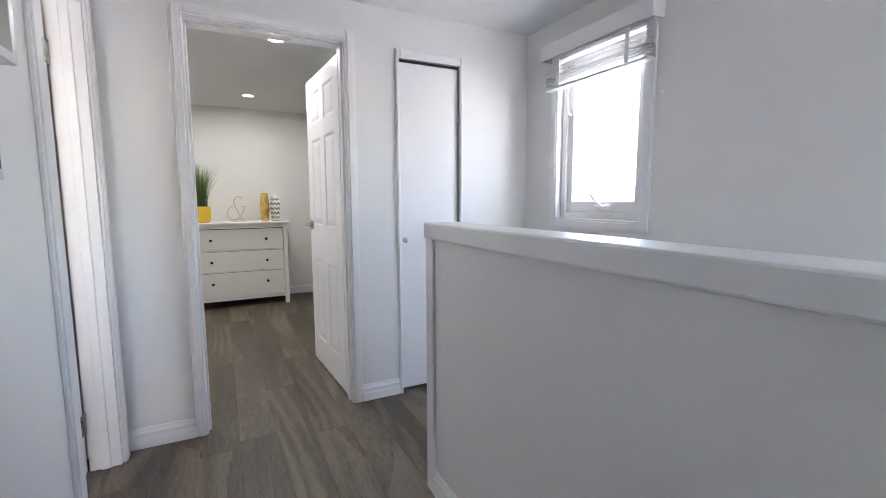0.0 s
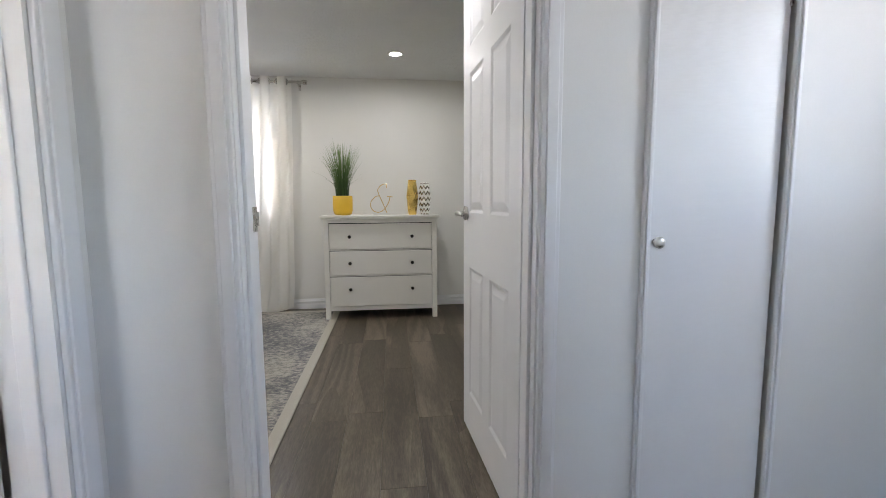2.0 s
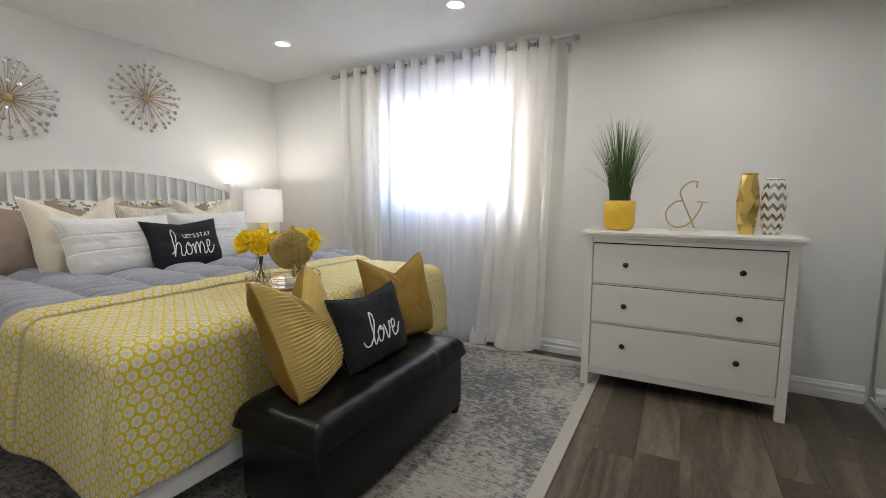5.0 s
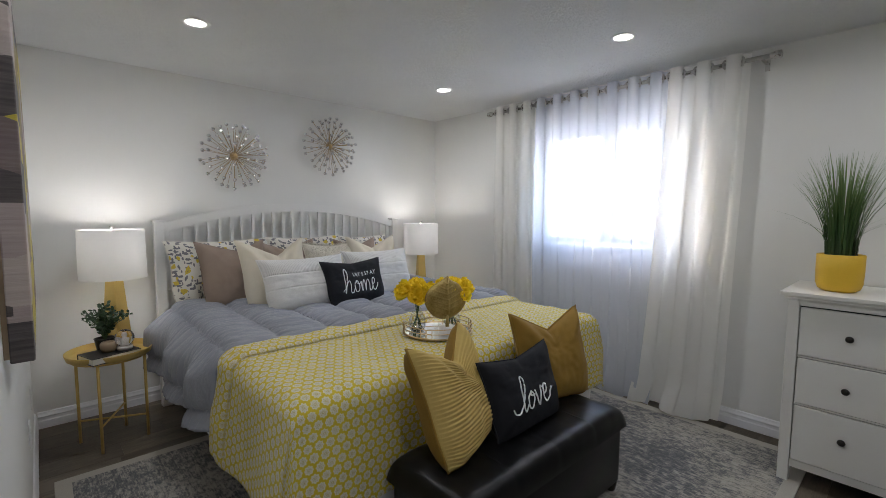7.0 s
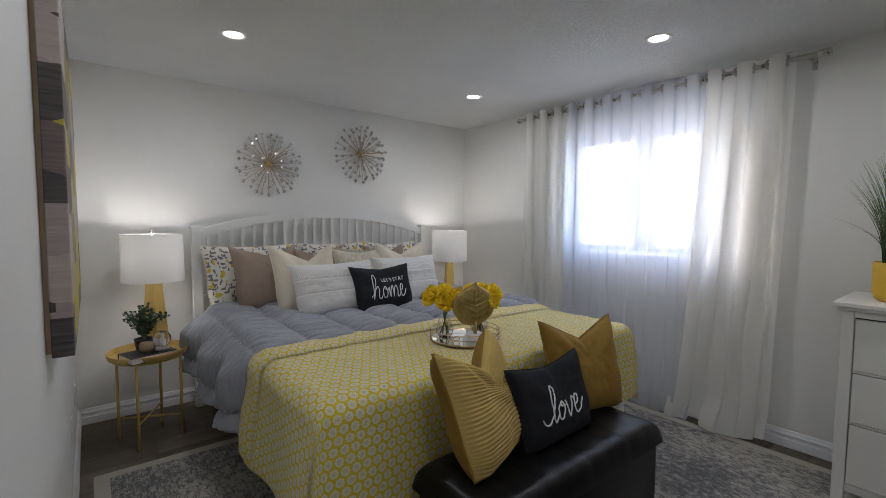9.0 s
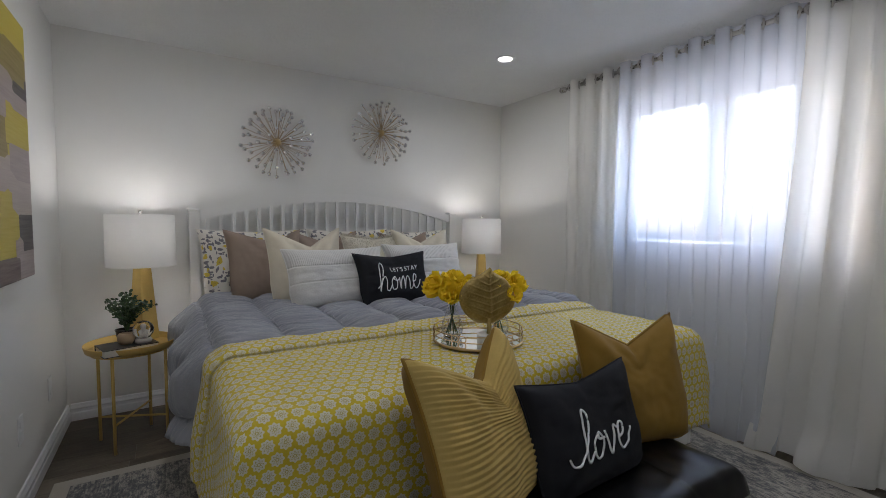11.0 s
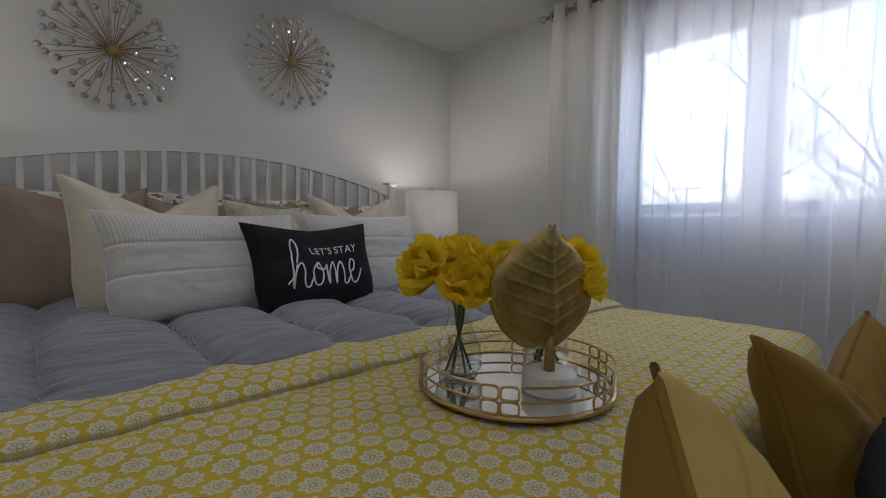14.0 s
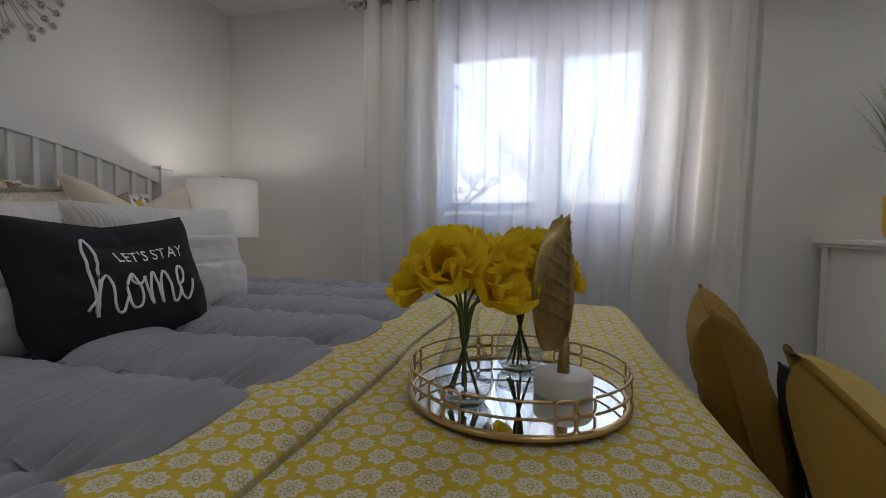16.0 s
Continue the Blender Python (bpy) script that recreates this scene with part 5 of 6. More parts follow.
def tray_table(at, label):
    t = thing("side_table", at, label, "side table", "round tray tables")
    part("tray_top", revolve([(0.0, 0.515), (0.205, 0.515), (0.212, 0.518), (0.222, 0.545), (0.225, 0.546), (0.2255, 0.543), (0.216, 0.512), (0.208, 0.508), (0.0, 0.508)], 48, True), "gold_paint", t, "round gold metal tray", True)
    for k in range(4):
        a = radians(45 + 90 * k)
        part("leg", tube(bmesh.new(), [(0.185 * math.cos(a), 0.185 * math.sin(a), 0.0), (0.185 * math.cos(a), 0.185 * math.sin(a), 0.508)], 0.0085, 10), "gold_paint", t, "", True)
    for k in range(2):
        a = radians(45 + 90 * k)
        z = 0.13 + 0.018 * k
        part("cross_bar", tube(bmesh.new(), [(0.185 * math.cos(a), 0.185 * math.sin(a), z), (-0.185 * math.cos(a), -0.185 * math.sin(a), z)], 0.006, 8), "gold_paint", t, "", True)
    part("under_ring", tube(bmesh.new(), [(0.19 * math.cos(a), 0.19 * math.sin(a), 0.5) for a in (2 * math.pi * q / 40 for q in range(40))], 0.006, 6, True), "gold_paint", t, "", True)
    return t


tray_table(pose(0.462, -2.84, 0, 0, 0, 20) @ Matrix.Diagonal((0.92, 0.92, 1, 1)), "round gold metal tray table beside the bed")
tray_table(pose(0.33, -0.30, 0, 0, 0, 30) @ Matrix.Diagonal((0.92, 0.92, 1, 1)), "round gold metal tray table in the corner")


def table_lamp(at, label):
    p = thing("table_lamp", at, label, "table lamp", "bedside lamps")
    base = bmesh.new()
    lo = [base.verts.new((x * 0.062, y * 0.05, 0.0)) for x, y in ((-1, -1), (1, -1), (1, 1), (-1, 1))]
    hi = [base.verts.new((x * 0.034, y * 0.030, 0.43)) for x, y in ((-1, -1), (1, -1), (1, 1), (-1, 1))]
    base.faces.new(lo[::-1])
    base.faces.new(hi)
    for i in range(4):
        base.faces.new((lo[i], lo[(i + 1) % 4], hi[(i + 1) % 4], hi[i]))
    bmesh.ops.bevel(base, geom=base.edges[:], offset=0.006, segments=2, profile=0.5, affect="EDGES")
    part("base", base, "gold_paint", p, "tapering gold base")
    part("neck", tube(bmesh.new(), [(0, 0, 0.429), (0, 0, 0.515)], 0.009, 12), "brass", p, "", True)
    part("shade", revolve([(0.169, 0.42), (0.166, 0.712), (0.163, 0.712), (0.166, 0.42)], 64, True), "shade", p, "white drum shade", True)
    sp = bmesh.new()
    for k in range(3):
        a = 2 * math.pi * k / 3
        tube(sp, [(0, 0, 0.702), (0.163 * math.cos(a), 0.163 * math.sin(a), 0.702)], 0.002, 6)
    part("spider", sp, "brass", p)
    part("finial", revolve([(0.005, 0.697), (0.005, 0.719), (0.009, 0.723), (0.009, 0.733), (0.0, 0.737)], 16), "steel", p, "", True)
    part("bulb", revolve([(0.0, 0.505), (0.013, 0.51), (0.015, 0.535), (0.028, 0.575), (0.030, 0.595), (0.022, 0.62), (0.0, 0.63)], 20), "lens", p, "", True)
    lamp = new("lamp_light", bpy.data.lights.new("lamp_light", "POINT"))
    lamp.data.energy, lamp.data.color, lamp.data.shadow_soft_size = LAMP_W, (1.0, 0.975, 0.945), 0.035
    lamp.matrix_world = at @ pose(0, 0, 0.667)


LAMP_W = 0.165
table_lamp(pose(0.315, -2.787, 0.516, 0, 0, 35), "gold-based table lamp with a white drum shade, lit")
table_lamp(pose(0.325, -0.385, 0.516, 0, 0, -25), "gold-based table lamp with a white drum shade, lit")

book = thing("book", pose(0.565, -2.85, 0.516, 0, 0, 18), "thick black hardback book lying on the tray table", "book")
part("cover", boxes(((-0.085, -0.12, 0), (0.085, 0.12, 0.003)), ((-0.085, -0.12, 0.035), (0.085, 0.12, 0.038)), ((-0.088, -0.12, 0), (-0.085, 0.12, 0.038)), bevel=0.001), "black_cover", book)
part("pages", boxes(((-0.084, -0.115, 0.003), (0.080, 0.115, 0.035))), "paper", book)
for z in (0.012, 0.026):
    part("spine_line", boxes(((-0.0888, -0.05, z - 0.002), (-0.088, 0.05, z + 0.002))), "gold_paint", book)

plant = thing("potted_plant", pose(0.45, -2.86, 0.517) @ Matrix.Scale(1.18, 4), "small leafy eucalyptus plant in a black pot", "plant")
part("pot", revolve([(0.0, 0), (0.030, 0), (0.042, 0.075), (0.044, 0.078), (0.040, 0.078), (0.037, 0.07), (0.0, 0.07)], 28, True), "black_cover", plant, "black pot", True)
rng = random.Random(12)
for k in range(40):
    a, lean = rng.uniform(0, 2 * math.pi), rng.uniform(0.15, 1.0)
    end = Vector((math.cos(a) * 0.12 * lean, math.sin(a) * 0.12 * lean, 0.10 + 0.13 * (1.15 - lean * 0.6) * rng.uniform(0.7, 1.1)))
    line = catmull([(0, 0, 0.06), (end.x * 0.3, end.y * 0.3, 0.06 + (end.z - 0.06) * 0.55), end], 5)
    tw = tube(bmesh.new(), line, 0.0014, 5)
    part("twig", tw, "stem", plant)
    lv = bmesh.new()
    for i, p in enumerate(line[3:]):
        for s in (-1, 1):
            d = Vector((rng.uniform(-1, 1), rng.uniform(-1, 1), rng.uniform(-0.2, 0.9))).normalized()
            w = d.orthogonal().normalized()
            w.rotate(Matrix.Rotation(rng.uniform(0, 6.28), 3, d))
            L = rng.uniform(0.014, 0.022)
            f = [lv.verts.new(p + d * L * a + w * L * b) for a, b in ((0, 0), (0.35, 0.36), (0.75, 0.32), (1.0, 0), (0.75, -0.32), (0.35, -0.36))]
            lv.faces.new(f)
    tagged(part("leaves", lv, "leaf", plant), kind="stuff")

globe = thing("snow_globe", pose(0.56, -2.78, 0.554) @ Matrix.Scale(1.15, 4), "small glass globe with a pale figure on a grey stand", "ornament")
part("stand", revolve([(0.0, 0), (0.033, 0), (0.034, 0.012), (0.028, 0.02), (0.0, 0.02)], 28), "pebble", globe, "", True)
part("glass_ball", revolve([(0.024 * math.sin(0.5) / 0.48, 0.019)] + [(0.042 * math.sin(a), 0.056 - 0.042 * math.cos(a)) for a in (0.6 + (math.pi - 0.6) * i / 16 for i in range(17))], 32, True), "glass", globe, "", True)
part("figure", revolve([(0.0, 0.021), (0.013, 0.022), (0.011, 0.04), (0.014, 0.052), (0.006, 0.058), (0.009, 0.066), (0.007, 0.074), (0.0, 0.076)], 16), "stone_white", globe, "", True)
tagged(part("candle_cup", revolve([(0.0, 0), (0.022, 0), (0.031, 0.018), (0.031, 0.034), (0.025, 0.044), (0.022, 0.044), (0.027, 0.032), (0.0, 0.006)], 28, True), "clay", None, "", True, pose(0.56, -2.855, 0.554) @ Matrix.Scale(1.25, 4)), "small round tan clay pot on the book", "cup")

# ---- tray with flowers on the bed ----
TX, TY, TZ = 1.932, -1.606, 0.722
tray = thing("mirror_tray", pose(TX, TY, TZ), "round mirrored tray with a brass link gallery", "tray")
R = 0.178
part("mirror_plate", revolve([(0.0, 0.004), (R - 0.004, 0.004)], 64, True), "mirror", tray, "mirror glass")
part("base_ring", revolve([(R - 0.006, 0.0), (R + 0.003, 0.0), (R + 0.004, 0.006), (R - 0.003, 0.008), (R - 0.006, 0.005)], 64, True), "brass", tray, "", True)
part("under_plate", revolve([(0.0, -0.001), (R - 0.004, -0.001)], 64, True), "shade_black", tray)


def round_pt(a, z, r=R):
    return (r * math.cos(a), r * math.sin(a), z)


for zz in (0.029, 0.052):
    for k in range(6):
        a0, a1 = 2 * math.pi * (k + 0.17) / 6, 2 * math.pi * (k + 0.83) / 6
        part("rail", tube(bmesh.new(), [round_pt(a0 + (a1 - a0) * i / 14, zz) for i in range(15)], 0.0021, 6), "brass", tray, "", True)
for k in range(6):
    for da in (-0.087, 0.087):
        for zc in (0.0185, 0.0415):
            a = 2 * math.pi * k / 6 + da
            lp = []
            for i in range(20):
                t = 2 * math.pi * i / 20
                c, s = math.cos(t), math.sin(t)
                c, s = math.copysign(abs(c) ** 0.55, c), math.copysign(abs(s) ** 0.55, s)
                lp.append(round_pt(a + c * 0.080, zc + s * 0.0105))
            part("link", tube(bmesh.new(), lp, 0.0021, 6, True), "brass", tray, "", True)


def petal_flower(parent, at, size, rng):
    """A ruffled silk bloom of two rings of petals round a trumpet."""
    f = part("bloom", revolve([(0.002, 0.0), (0.008 * size, 0.004), (0.013 * size, 0.02 * size), (0.016 * size, 0.026 * size)], 12, True), "petal", parent, "yellow silk flower", True, at)
    for ring, cnt, length, tilt in ((0, 6, 0.046, 30), (1, 6, 0.040, 52)):
        for i in range(cnt):
            bm = bmesh.new()
            ph = rng.uniform(0, 6)
            nu, nv = 6, 6
            vs = []
            for a in range(nu + 1):
                row = []
                for b in range(nv + 1):
                    s, q = a / nu, b / nv * 2 - 1
                    wid = 0.025 * size * (math.sin(math.pi * min(1, s * 0.82 + 0.12)) ** 0.6)
                    row.append(bm.verts.new((q * wid, s * length * size, 0.010 * size * s * s + 0.006 * size * s * math.sin(q * 4 + ph) + 0.004 * size * math.sin(9 * q + ph * 2) * s)))
                vs.append(row)
            for a in range(nu):
                for b in range(nv):
                    bm.faces.new((vs[a][b], vs[a][b + 1], vs[a + 1][b + 1], vs[a + 1][b]))
            part("petal", bm, "petal", f, "", True, pose(0, 0, 0.003, 0, 0, 360 * i / cnt + 30 * ring + rng.uniform(-8, 8)) @ pose(0, 0, 0, tilt + rng.uniform(-14, 14), 0, 0))
    return f


def vase(x, y, spin, seed):
    v = thing("flower_vase", pose(x, y, TZ + 0.005, 0, 0, spin), "clear glass vase of yellow silk daffodils", "vase", "flower vases on the tray")
    outer = [(0.0, 0.0), (0.030, 0.0), (0.042, 0.014), (0.046, 0.034), (0.040, 0.062), (0.026, 0.095), (0.0205, 0.118), (0.022, 0.136), (0.028, 0.150)]
    part("glass", revolve(outer, 40, True), "thin_glass", v, "clear blown glass", True)
    part("glass_foot", revolve([(0.0, 0.0), (0.030, 0.0), (0.036, 0.006), (0.0, 0.008)], 32, True), "thin_glass", v, "", True)
    part("water", revolve([(0.0, 0.009), (0.034, 0.0125), (0.0405, 0.018), (0.0430, 0.030), (0.0, 0.030)], 32, True), "thin_glass", v, "", True)
    rng = random.Random(seed)
    heads = [(0, 0, 0.216)] + [(0.060 * math.cos(a), 0.060 * math.sin(a), 0.188 + 0.018 * math.sin(3 * a)) for a in (2 * math.pi * i / 6 + 0.4 for i in range(6))]
    for i, (hx, hy, hz) in enumerate(heads):
        a = math.atan2(hy, hx)
        foot = Vector((-0.024 * math.cos(a + 0.4), -0.024 * math.sin(a + 0.4), 0.014))
        part("stem", tube(bmesh.new(), catmull([foot, (hx * 0.05, hy * 0.05, 0.09), (hx * 0.22, hy * 0.22, 0.145), (hx * 0.75, hy * 0.75, hz - 0.005)], 6), 0.0024, 6), "stem", v, "", True)
        out = Vector((hx * 1.3, hy * 1.3, 0.055)).normalized()
        q = out.to_track_quat("Z", "Y").to_matrix().to_4x4()
        petal_flower(v, Matrix.Translation((hx, hy, hz)) @ q, rng.uniform(1.2, 1.4), rng)


vase(1.858, -1.682, 0, 3)
vase(1.93, -1.50, 40, 8)

leaf = thing("leaf_sculpture", pose(2.008, -1.608, TZ + 0.005, 0, 0, -15 + 90), "antique gold leaf sculpture on a round white stone base", "sculpture")
part("base", revolve([(0.0, 0), (0.045, 0), (0.047, 0.003), (0.047, 0.032), (0.045, 0.035), (0.0, 0.035)], 40), "stone_white", leaf, "white stone base", True)
part("stalk", tube(bmesh.new(), [(0, 0, 0.034), (0, 0, 0.06), (0, 0, 0.095)], 0.0095, 10, taper=(1.1, 0.75)), "leaf_gold", leaf, "", True)


def leaf_half(v):
    """Half the leaf's width at height v from 0 to 1."""
    return 0.116 * (math.sin(math.pi * min(1.0, v ** 0.92 * 0.94 + 0.05)) ** 0.62) * (1 - 0.45 * smoothstep(0.82, 1.0, v)) + 0.002


def blade_fn(sign):
    def fn(a, b):
        u, v = a * 2 - 1, b
        hw_ = leaf_half(v)
        veins = abs(math.sin((v * 1.0 - abs(u) * 0.22) * math.pi * 8.0)) ** 40
        d = 0.0042 + 0.0034 * veins * (1 - u * u) ** 0.8 + 0.0035 * math.exp(-(u / 0.06) ** 2)
        edge = (1 - abs(u) ** 8) ** 0.5
        cup = 0.018 * u * u + 0.012 * (v - 0.5) ** 2
        return Vector((u * hw_ + 0.004 * math.sin(v * 7), sign * d * edge + cup, 0.075 + 0.205 * v + 0.012 * (1 - abs(u)) * v)), (u, v)
    return fn


bl_ = sheet(blade_fn(1), 48, 90)
bl2 = sheet(blade_fn(-1), 48, 90)
me_tmp = bpy.data.meshes.new("blade_back")
bl2.to_mesh(me_tmp)
bl2.free()
bl_.from_mesh(me_tmp)
bmesh.ops.remove_doubles(bl_, verts=bl_.verts, dist=1e-5)
bmesh.ops.recalc_face_normals(bl_, faces=bl_.faces)
part("blade", bl_, "leaf_gold", leaf, "veined metal leaf", True)

# ---- on the chest of drawers ----
CZ = 0.9625
gp = thing("grass_plant", pose(3.347, -0.245, CZ), "tall artificial grass in a yellow ceramic pot", "plant")
part("pot", revolve([(0.0, 0), (0.062, 0), (0.080, 0.012), (0.089, 0.04), (0.091, 0.10), (0.091, 0.178), (0.087, 0.180), (0.086, 0.172), (0.0, 0.165)], 48, True), "yellow_pot", gp, "yellow ceramic pot", True)
rng = random.Random(5)
gr = bmesh.new()
for k in range(260):
    a, r0 = rng.uniform(0, 6.283), 0.06 * math.sqrt(rng.random())
    lean = rng.uniform(0.02, 0.17) if k > 5 else rng.uniform(0.22, 0.3)
    hgt = rng.uniform(0.34, 0.56) if k > 5 else rng.uniform(0.26, 0.34)
    p0 = Vector((r0 * math.cos(a), r0 * math.sin(a), 0.16))
    wdir = Vector((-math.sin(a + rng.uniform(-0.8, 0.8)), math.cos(a), 0)).normalized()
    prev = None
    for i in range(6):
        s = i / 5
        c = p0 + Vector((math.cos(a) * lean * s ** 2.0, math.sin(a) * lean * s ** 2.0, hgt * (s - (0.06 if k > 5 else 0.3) * s * s)))
        w = 0.0026 * (1 - s) ** 0.6 + 0.0003
        row = (gr.verts.new(c - wdir * w), gr.verts.new(c + wdir * w))
        if prev:
            gr.faces.new((prev[0], prev[1], row[1], row[0]))
        prev = row
tagged(part("grass", gr, "grass", gp, "thin green grass blades"), kind="stuff")

amp = thing("ampersand_ornament", pose(3.70, -0.16, CZ), "gold wire ampersand on a small white block", "ornament")
part("block", boxes(((-0.075, -0.022, 0), (0.095, 0.022, 0.018)), bevel=0.002), "stone_white", amp)
wire = catmull([(0.055, 0, 0.255), (0.055, 0, 0.29), (0.015, 0, 0.288), (-0.025, 0, 0.245), (-0.02, 0, 0.20), (0.035, 0, 0.07), (0.05, 0, 0.03), (0.058, 0, 0.018)], 8)
part("wire", tube(bmesh.new(), wire, 0.0042, 8), "brass", amp, "", True)
wire = catmull([(-0.012, 0, 0.182), (-0.055, 0, 0.17), (-0.098, 0, 0.115), (-0.085, 0, 0.05), (-0.03, 0, 0.022), (0.03, 0, 0.05), (0.075, 0, 0.12), (0.088, 0, 0.17)], 8)
part("wire", tube(bmesh.new(), wire, 0.0042, 8), "brass", amp, "", True)
part("serif", tube(bmesh.new(), [(0.06, 0, 0.175), (0.115, 0, 0.17)], 0.0032, 8), "brass", amp, "", True)

gv = thing("gold_vase", pose(4.0, -0.245, CZ), "faceted shiny gold ceramic vase", "vase")
prof = [(0.043, 0.0), (0.050, 0.055), (0.060, 0.115), (0.062, 0.175), (0.056, 0.245), (0.041, 0.325)]
bm = bmesh.new()
rings = []
for j, (r, z) in enumerate(prof):
    rings.append([bm.verts.new((r * math.cos(a) * (1.0 if (i + j) % 2 else 0.86), r * math.sin(a) * (1.0 if (i + j) % 2 else 0.86), z)) for i, a in ((i, 2 * math.pi * (i + 0.5 * (j % 2)) / 8) for i in range(8))])
for j in range(len(rings) - 1):
    for i in range(8):
        k = (i + 1) % 8
        if j % 2:
            bm.faces.new((rings[j][i], rings[j][k], rings[j + 1][k]))
            bm.faces.new((rings[j][i], rings[j + 1][k], rings[j + 1][i]))
        else:
            bm.faces.new((rings[j][i], rings[j][k], rings[j + 1][i]))
            bm.faces.new((rings[j][k], rings[j + 1][k], rings[j + 1][i]))
bm.faces.new(rings[0][::-1])
part("body", bm, "gold_glaze", gv)
part("rim", revolve([(0.036, 0.318), (0.041, 0.325), (0.036, 0.329), (0.030, 0.325)], 24, True), "gold_glaze", gv, "", True)
# black disc below the rim, the hollow's shade put in as colour
part("mouth", revolve([(0.0, 0.316), (0.037, 0.318)], 16, True), "shade_black", gv)
cv = thing("chevron_vase", pose(4.118, -0.215, CZ), "white ceramic vase with brown chevron stripes", "vase")
part("body", revolve([(0.040, 0.0), (0.049, 0.05), (0.056, 0.11), (0.059, 0.17), (0.055, 0.235), (0.044, 0.29), (0.038, 0.305), (0.034, 0.305), (0.034, 0.28)], 48, True, True), "chevron", cv, "", True)
# another black disc that paints the shade down the vase's neck
part("mouth", revolve([(0.0, 0.29), (0.036, 0.29)], 16, True), "shade_black", cv)


# ---- on the walls ----
def sunburst(at, seed, label):
    s = thing("sunburst", at, label, "wall decor", "sunburst wall decor")
    part("hub", revolve([(0.0, 0.0), (0.026, 0.0), (0.030, 0.012), (0.024, 0.03), (0.015, 0.045), (0.0, 0.05)], 20), "brass", s, "brass hub", True)
    rng = random.Random(seed)
    rod_me = gem_me = None
    k = 0
    for ring, cnt, rad, up in ((0, 26, 0.245, 0.018), (1, 20, 0.205, 0.055), (2, 14, 0.150, 0.085), (3, 8, 0.085, 0.105)):
        for i in range(cnt):
            a = 2 * math.pi * (i + 0.5 * (ring % 2)) / cnt + rng.uniform(-0.07, 0.07)
            d = Vector((rad * math.cos(a), rad * math.sin(a), up)) * rng.uniform(0.9, 1.03)
            m = Matrix.Translation((0, 0, 0.022)) @ d.to_track_quat("Z", "Y").to_matrix().to_4x4() @ Matrix.Diagonal((1, 1, d.length, 1))
            if rod_me is None:
                r = part("rod", tube(bmesh.new(), [(0, 0, 0), (0, 0, 1)], 0.0016, 5), "rod_brass", s, "", False, m)
                rod_me = r
                bm = bmesh.new()
                bmesh.ops.create_icosphere(bm, subdivisions=2, radius=0.0145)
                gem_me = part("crystal", bm, "crystal", s, "clear crystal bead", False, Matrix.Translation(d + Vector((0, 0, 0.022))))
            else:
                again(rod_me, s, m)
                again(gem_me, s, Matrix.Translation(d + Vector((0, 0, 0.022))))
    return s


sunburst(pose(0.0, -1.977, 1.757, 0, 90, 0), 1, "brass sunburst wall decor tipped with crystal beads")
sunburst(pose(0.0, -1.175, 1.912, 0, 90, 0), 2, "brass sunburst wall decor tipped with crystal beads")

art = thing("wall_painting", pose(1.50, SOUTH_IN, 0.965), "abstract canvas in grey, plum and mustard blocks", "painting")
part("canvas", boxes(((-0.61, 0.012, 0.0), (0.62, 0.058, 1.0)), bevel=0.003), "canvas", art, "painted canvas wrapped round its edges")
for x0, x1, z0, z1 in ((-0.6, -0.56, 0.01, 0.99), (0.57, 0.61, 0.01, 0.99), (-0.56, 0.57, 0.01, 0.05), (-0.56, 0.57, 0.95, 0.99)):
    part("stretcher_bar", boxes(((x0, 0.001, z0), (x1, 0.012, z1))), "clay", art, "plain wooden stretcher bar")

pf = thing("picture_frame", pose(HALL_W, -4.49, 1.555), "grey box frame with a white mat on the landing wall", "picture frame")
part("frame", boxes(((0, -0.16, 0), (0.035, -0.135, 0.42)), ((0, 0.135, 0), (0.035, 0.16, 0.42)), ((0, -0.135, 0), (0.035, 0.135, 0.025)), ((0, -0.135, 0.395), (0.035, 0.135, 0.42)), bevel=0.002), "grey_metal", pf)
part("mat", boxes(((0.004, -0.135, 0.025), (0.012, 0.135, 0.395))), "paper", pf)
part("print", boxes(((0.012, -0.07, 0.09), (0.0135, 0.07, 0.33))), "pebble", pf)

sw = thing("light_switch", pose(HALL_W, -4.436, 1.268), "grey metal wall switch plate with a dark rocker", "light switch")
part("plate", boxes(((0, -0.036, 0), (0.006, 0.036, 0.118)), bevel=0.002), "grey_metal", sw)
part("rocker", boxes(((0.006, -0.017, 0.026), (0.010, 0.017, 0.092)), bevel=0.002), "dark_knob", sw)


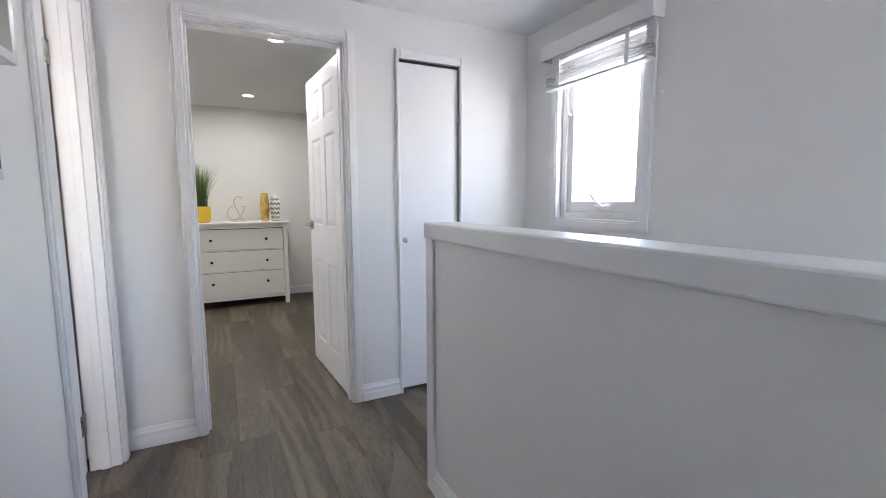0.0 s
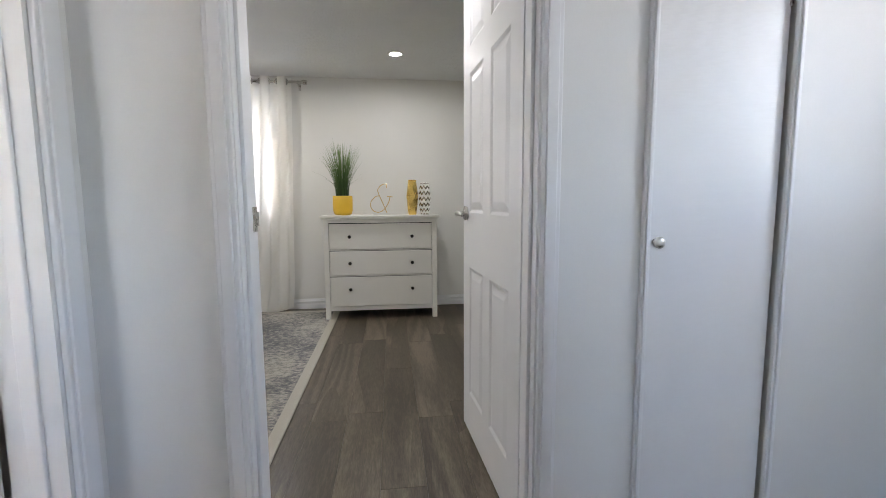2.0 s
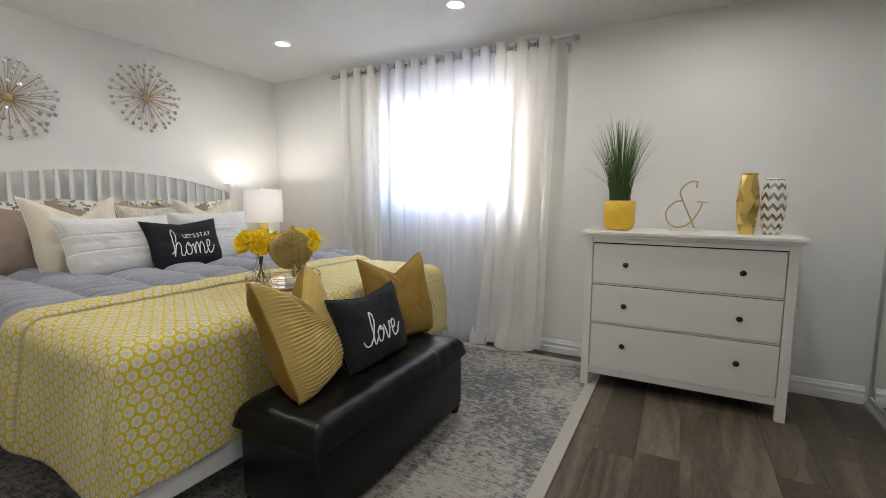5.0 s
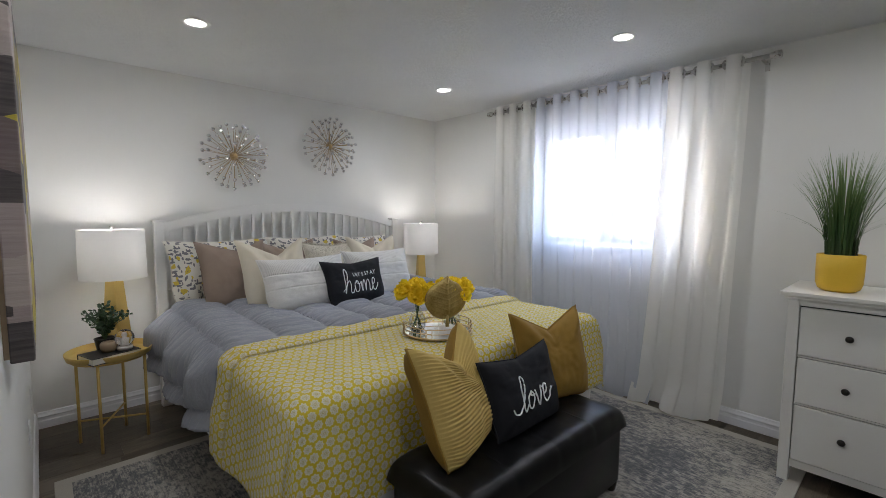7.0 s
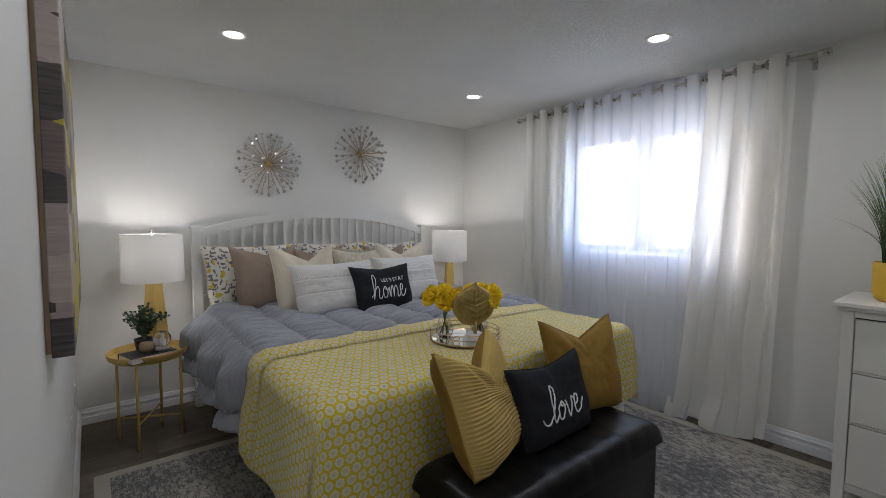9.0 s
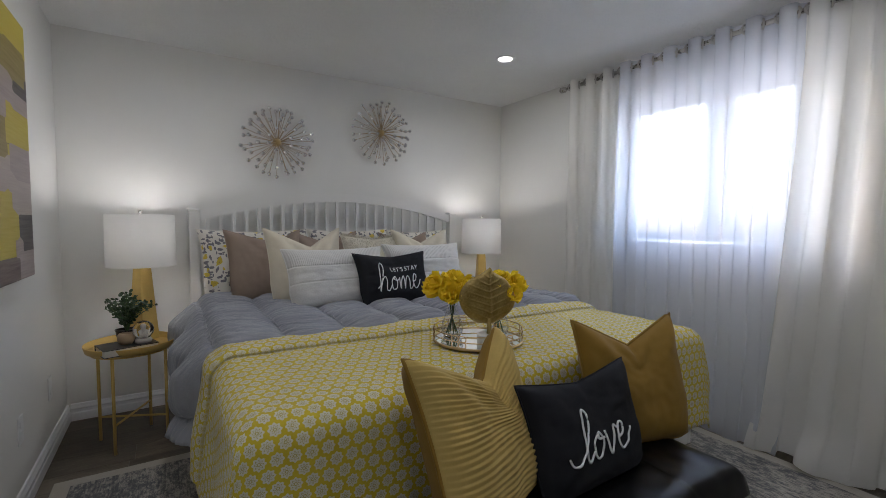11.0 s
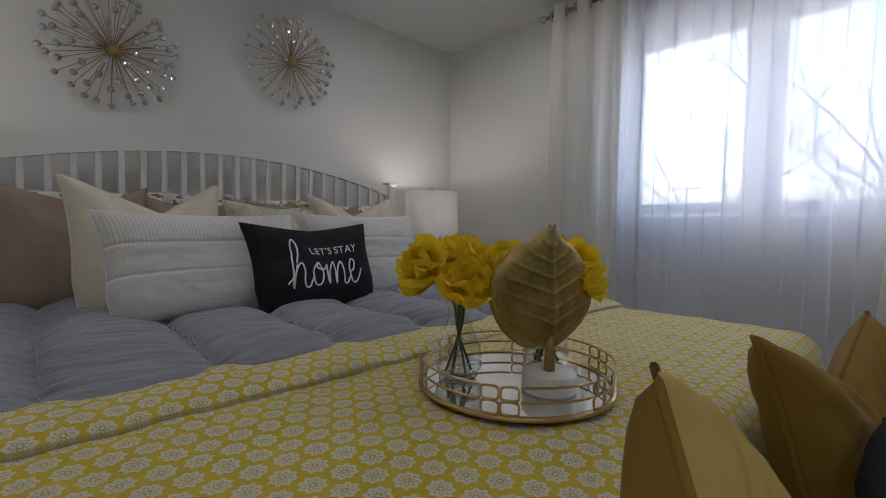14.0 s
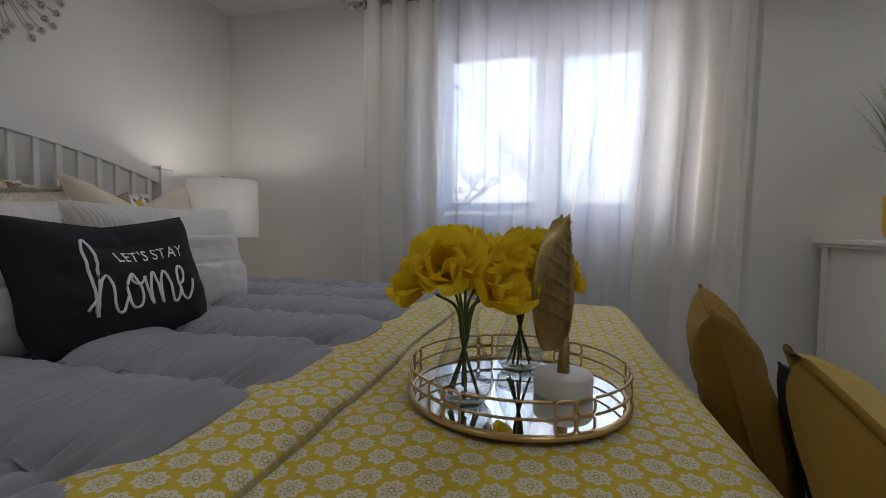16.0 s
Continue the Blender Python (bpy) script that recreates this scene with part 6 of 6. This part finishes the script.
def outlet(x, z):
    o = thing("wall_outlet", pose(x, SOUTH_IN, z), "white duplex wall outlet", "outlet", "bedroom outlets")
    part("plate", boxes(((-0.035, 0, 0), (0.035, 0.005, 0.115)), bevel=0.002), "plastic", o)
    for zz in (0.025, 0.065):
        part("socket", boxes(((-0.016, 0.005, zz), (0.016, 0.007, zz + 0.026)), bevel=0.001), "plastic", o)


outlet(0.95, 0.28)
outlet(0.42, 0.28)


# ---- floor: laminate planks on an underlay ----
floor = structure("floor", boxes(((-0.12, SOUTH_OUT, -0.12), (5.6, 0.24, -0.009)), ((2.0, HALL_S - 0.12, -0.12), (5.6, SOUTH_OUT, -0.009))), "subfloor", "grey-brown oak laminate plank floor", "floor")
rng = random.Random(3)
PW, PL = 0.178, 1.22
shared = {}
k = 0
x = 0.0
while x < 5.44:
    w = min(PW, 5.44 - x)
    y = HALL_S if x > 2.0 - PW else SOUTH_OUT
    y -= rng.uniform(0.1, 0.9) * PL
    lo_y = HALL_S if x > 2.0 - PW else SOUTH_OUT
    while y < 0.08:
        a, b = max(y, lo_y), min(y + PL, 0.10)
        if b - a > 0.02:
            key = (round(w, 3), round(b - a, 2))
            m = pose(x + w / 2, (a + b) / 2, 0)
            if key not in shared:
                h, l = w / 2 - 0.0003, (b - a) / 2 - 0.0003
                bm = bmesh.new()
                t = [bm.verts.new(p) for p in ((-h + 0.0006, -l + 0.0006, 0), (h - 0.0006, -l + 0.0006, 0), (h - 0.0006, l - 0.0006, 0), (-h + 0.0006, l - 0.0006, 0))]
                q = [bm.verts.new(p) for p in ((-h, -l, -0.0010), (h, -l, -0.0010), (h, l, -0.0010), (-h, l, -0.0010))]
                e = [bm.verts.new(p) for p in ((-h, -l, -0.009), (h, -l, -0.009), (h, l, -0.009), (-h, l, -0.009))]
                bm.faces.new(t)
                for i in range(4):
                    j = (i + 1) % 4
                    bm.faces.new((q[i], q[j], t[j], t[i]))
                    bm.faces.new((e[i], e[j], q[j], q[i]))
                shared[key] = part("plank", bm, "plank", floor, "", False, m)
            else:
                again(shared[key], floor, m)
        y += PL
    x += PW
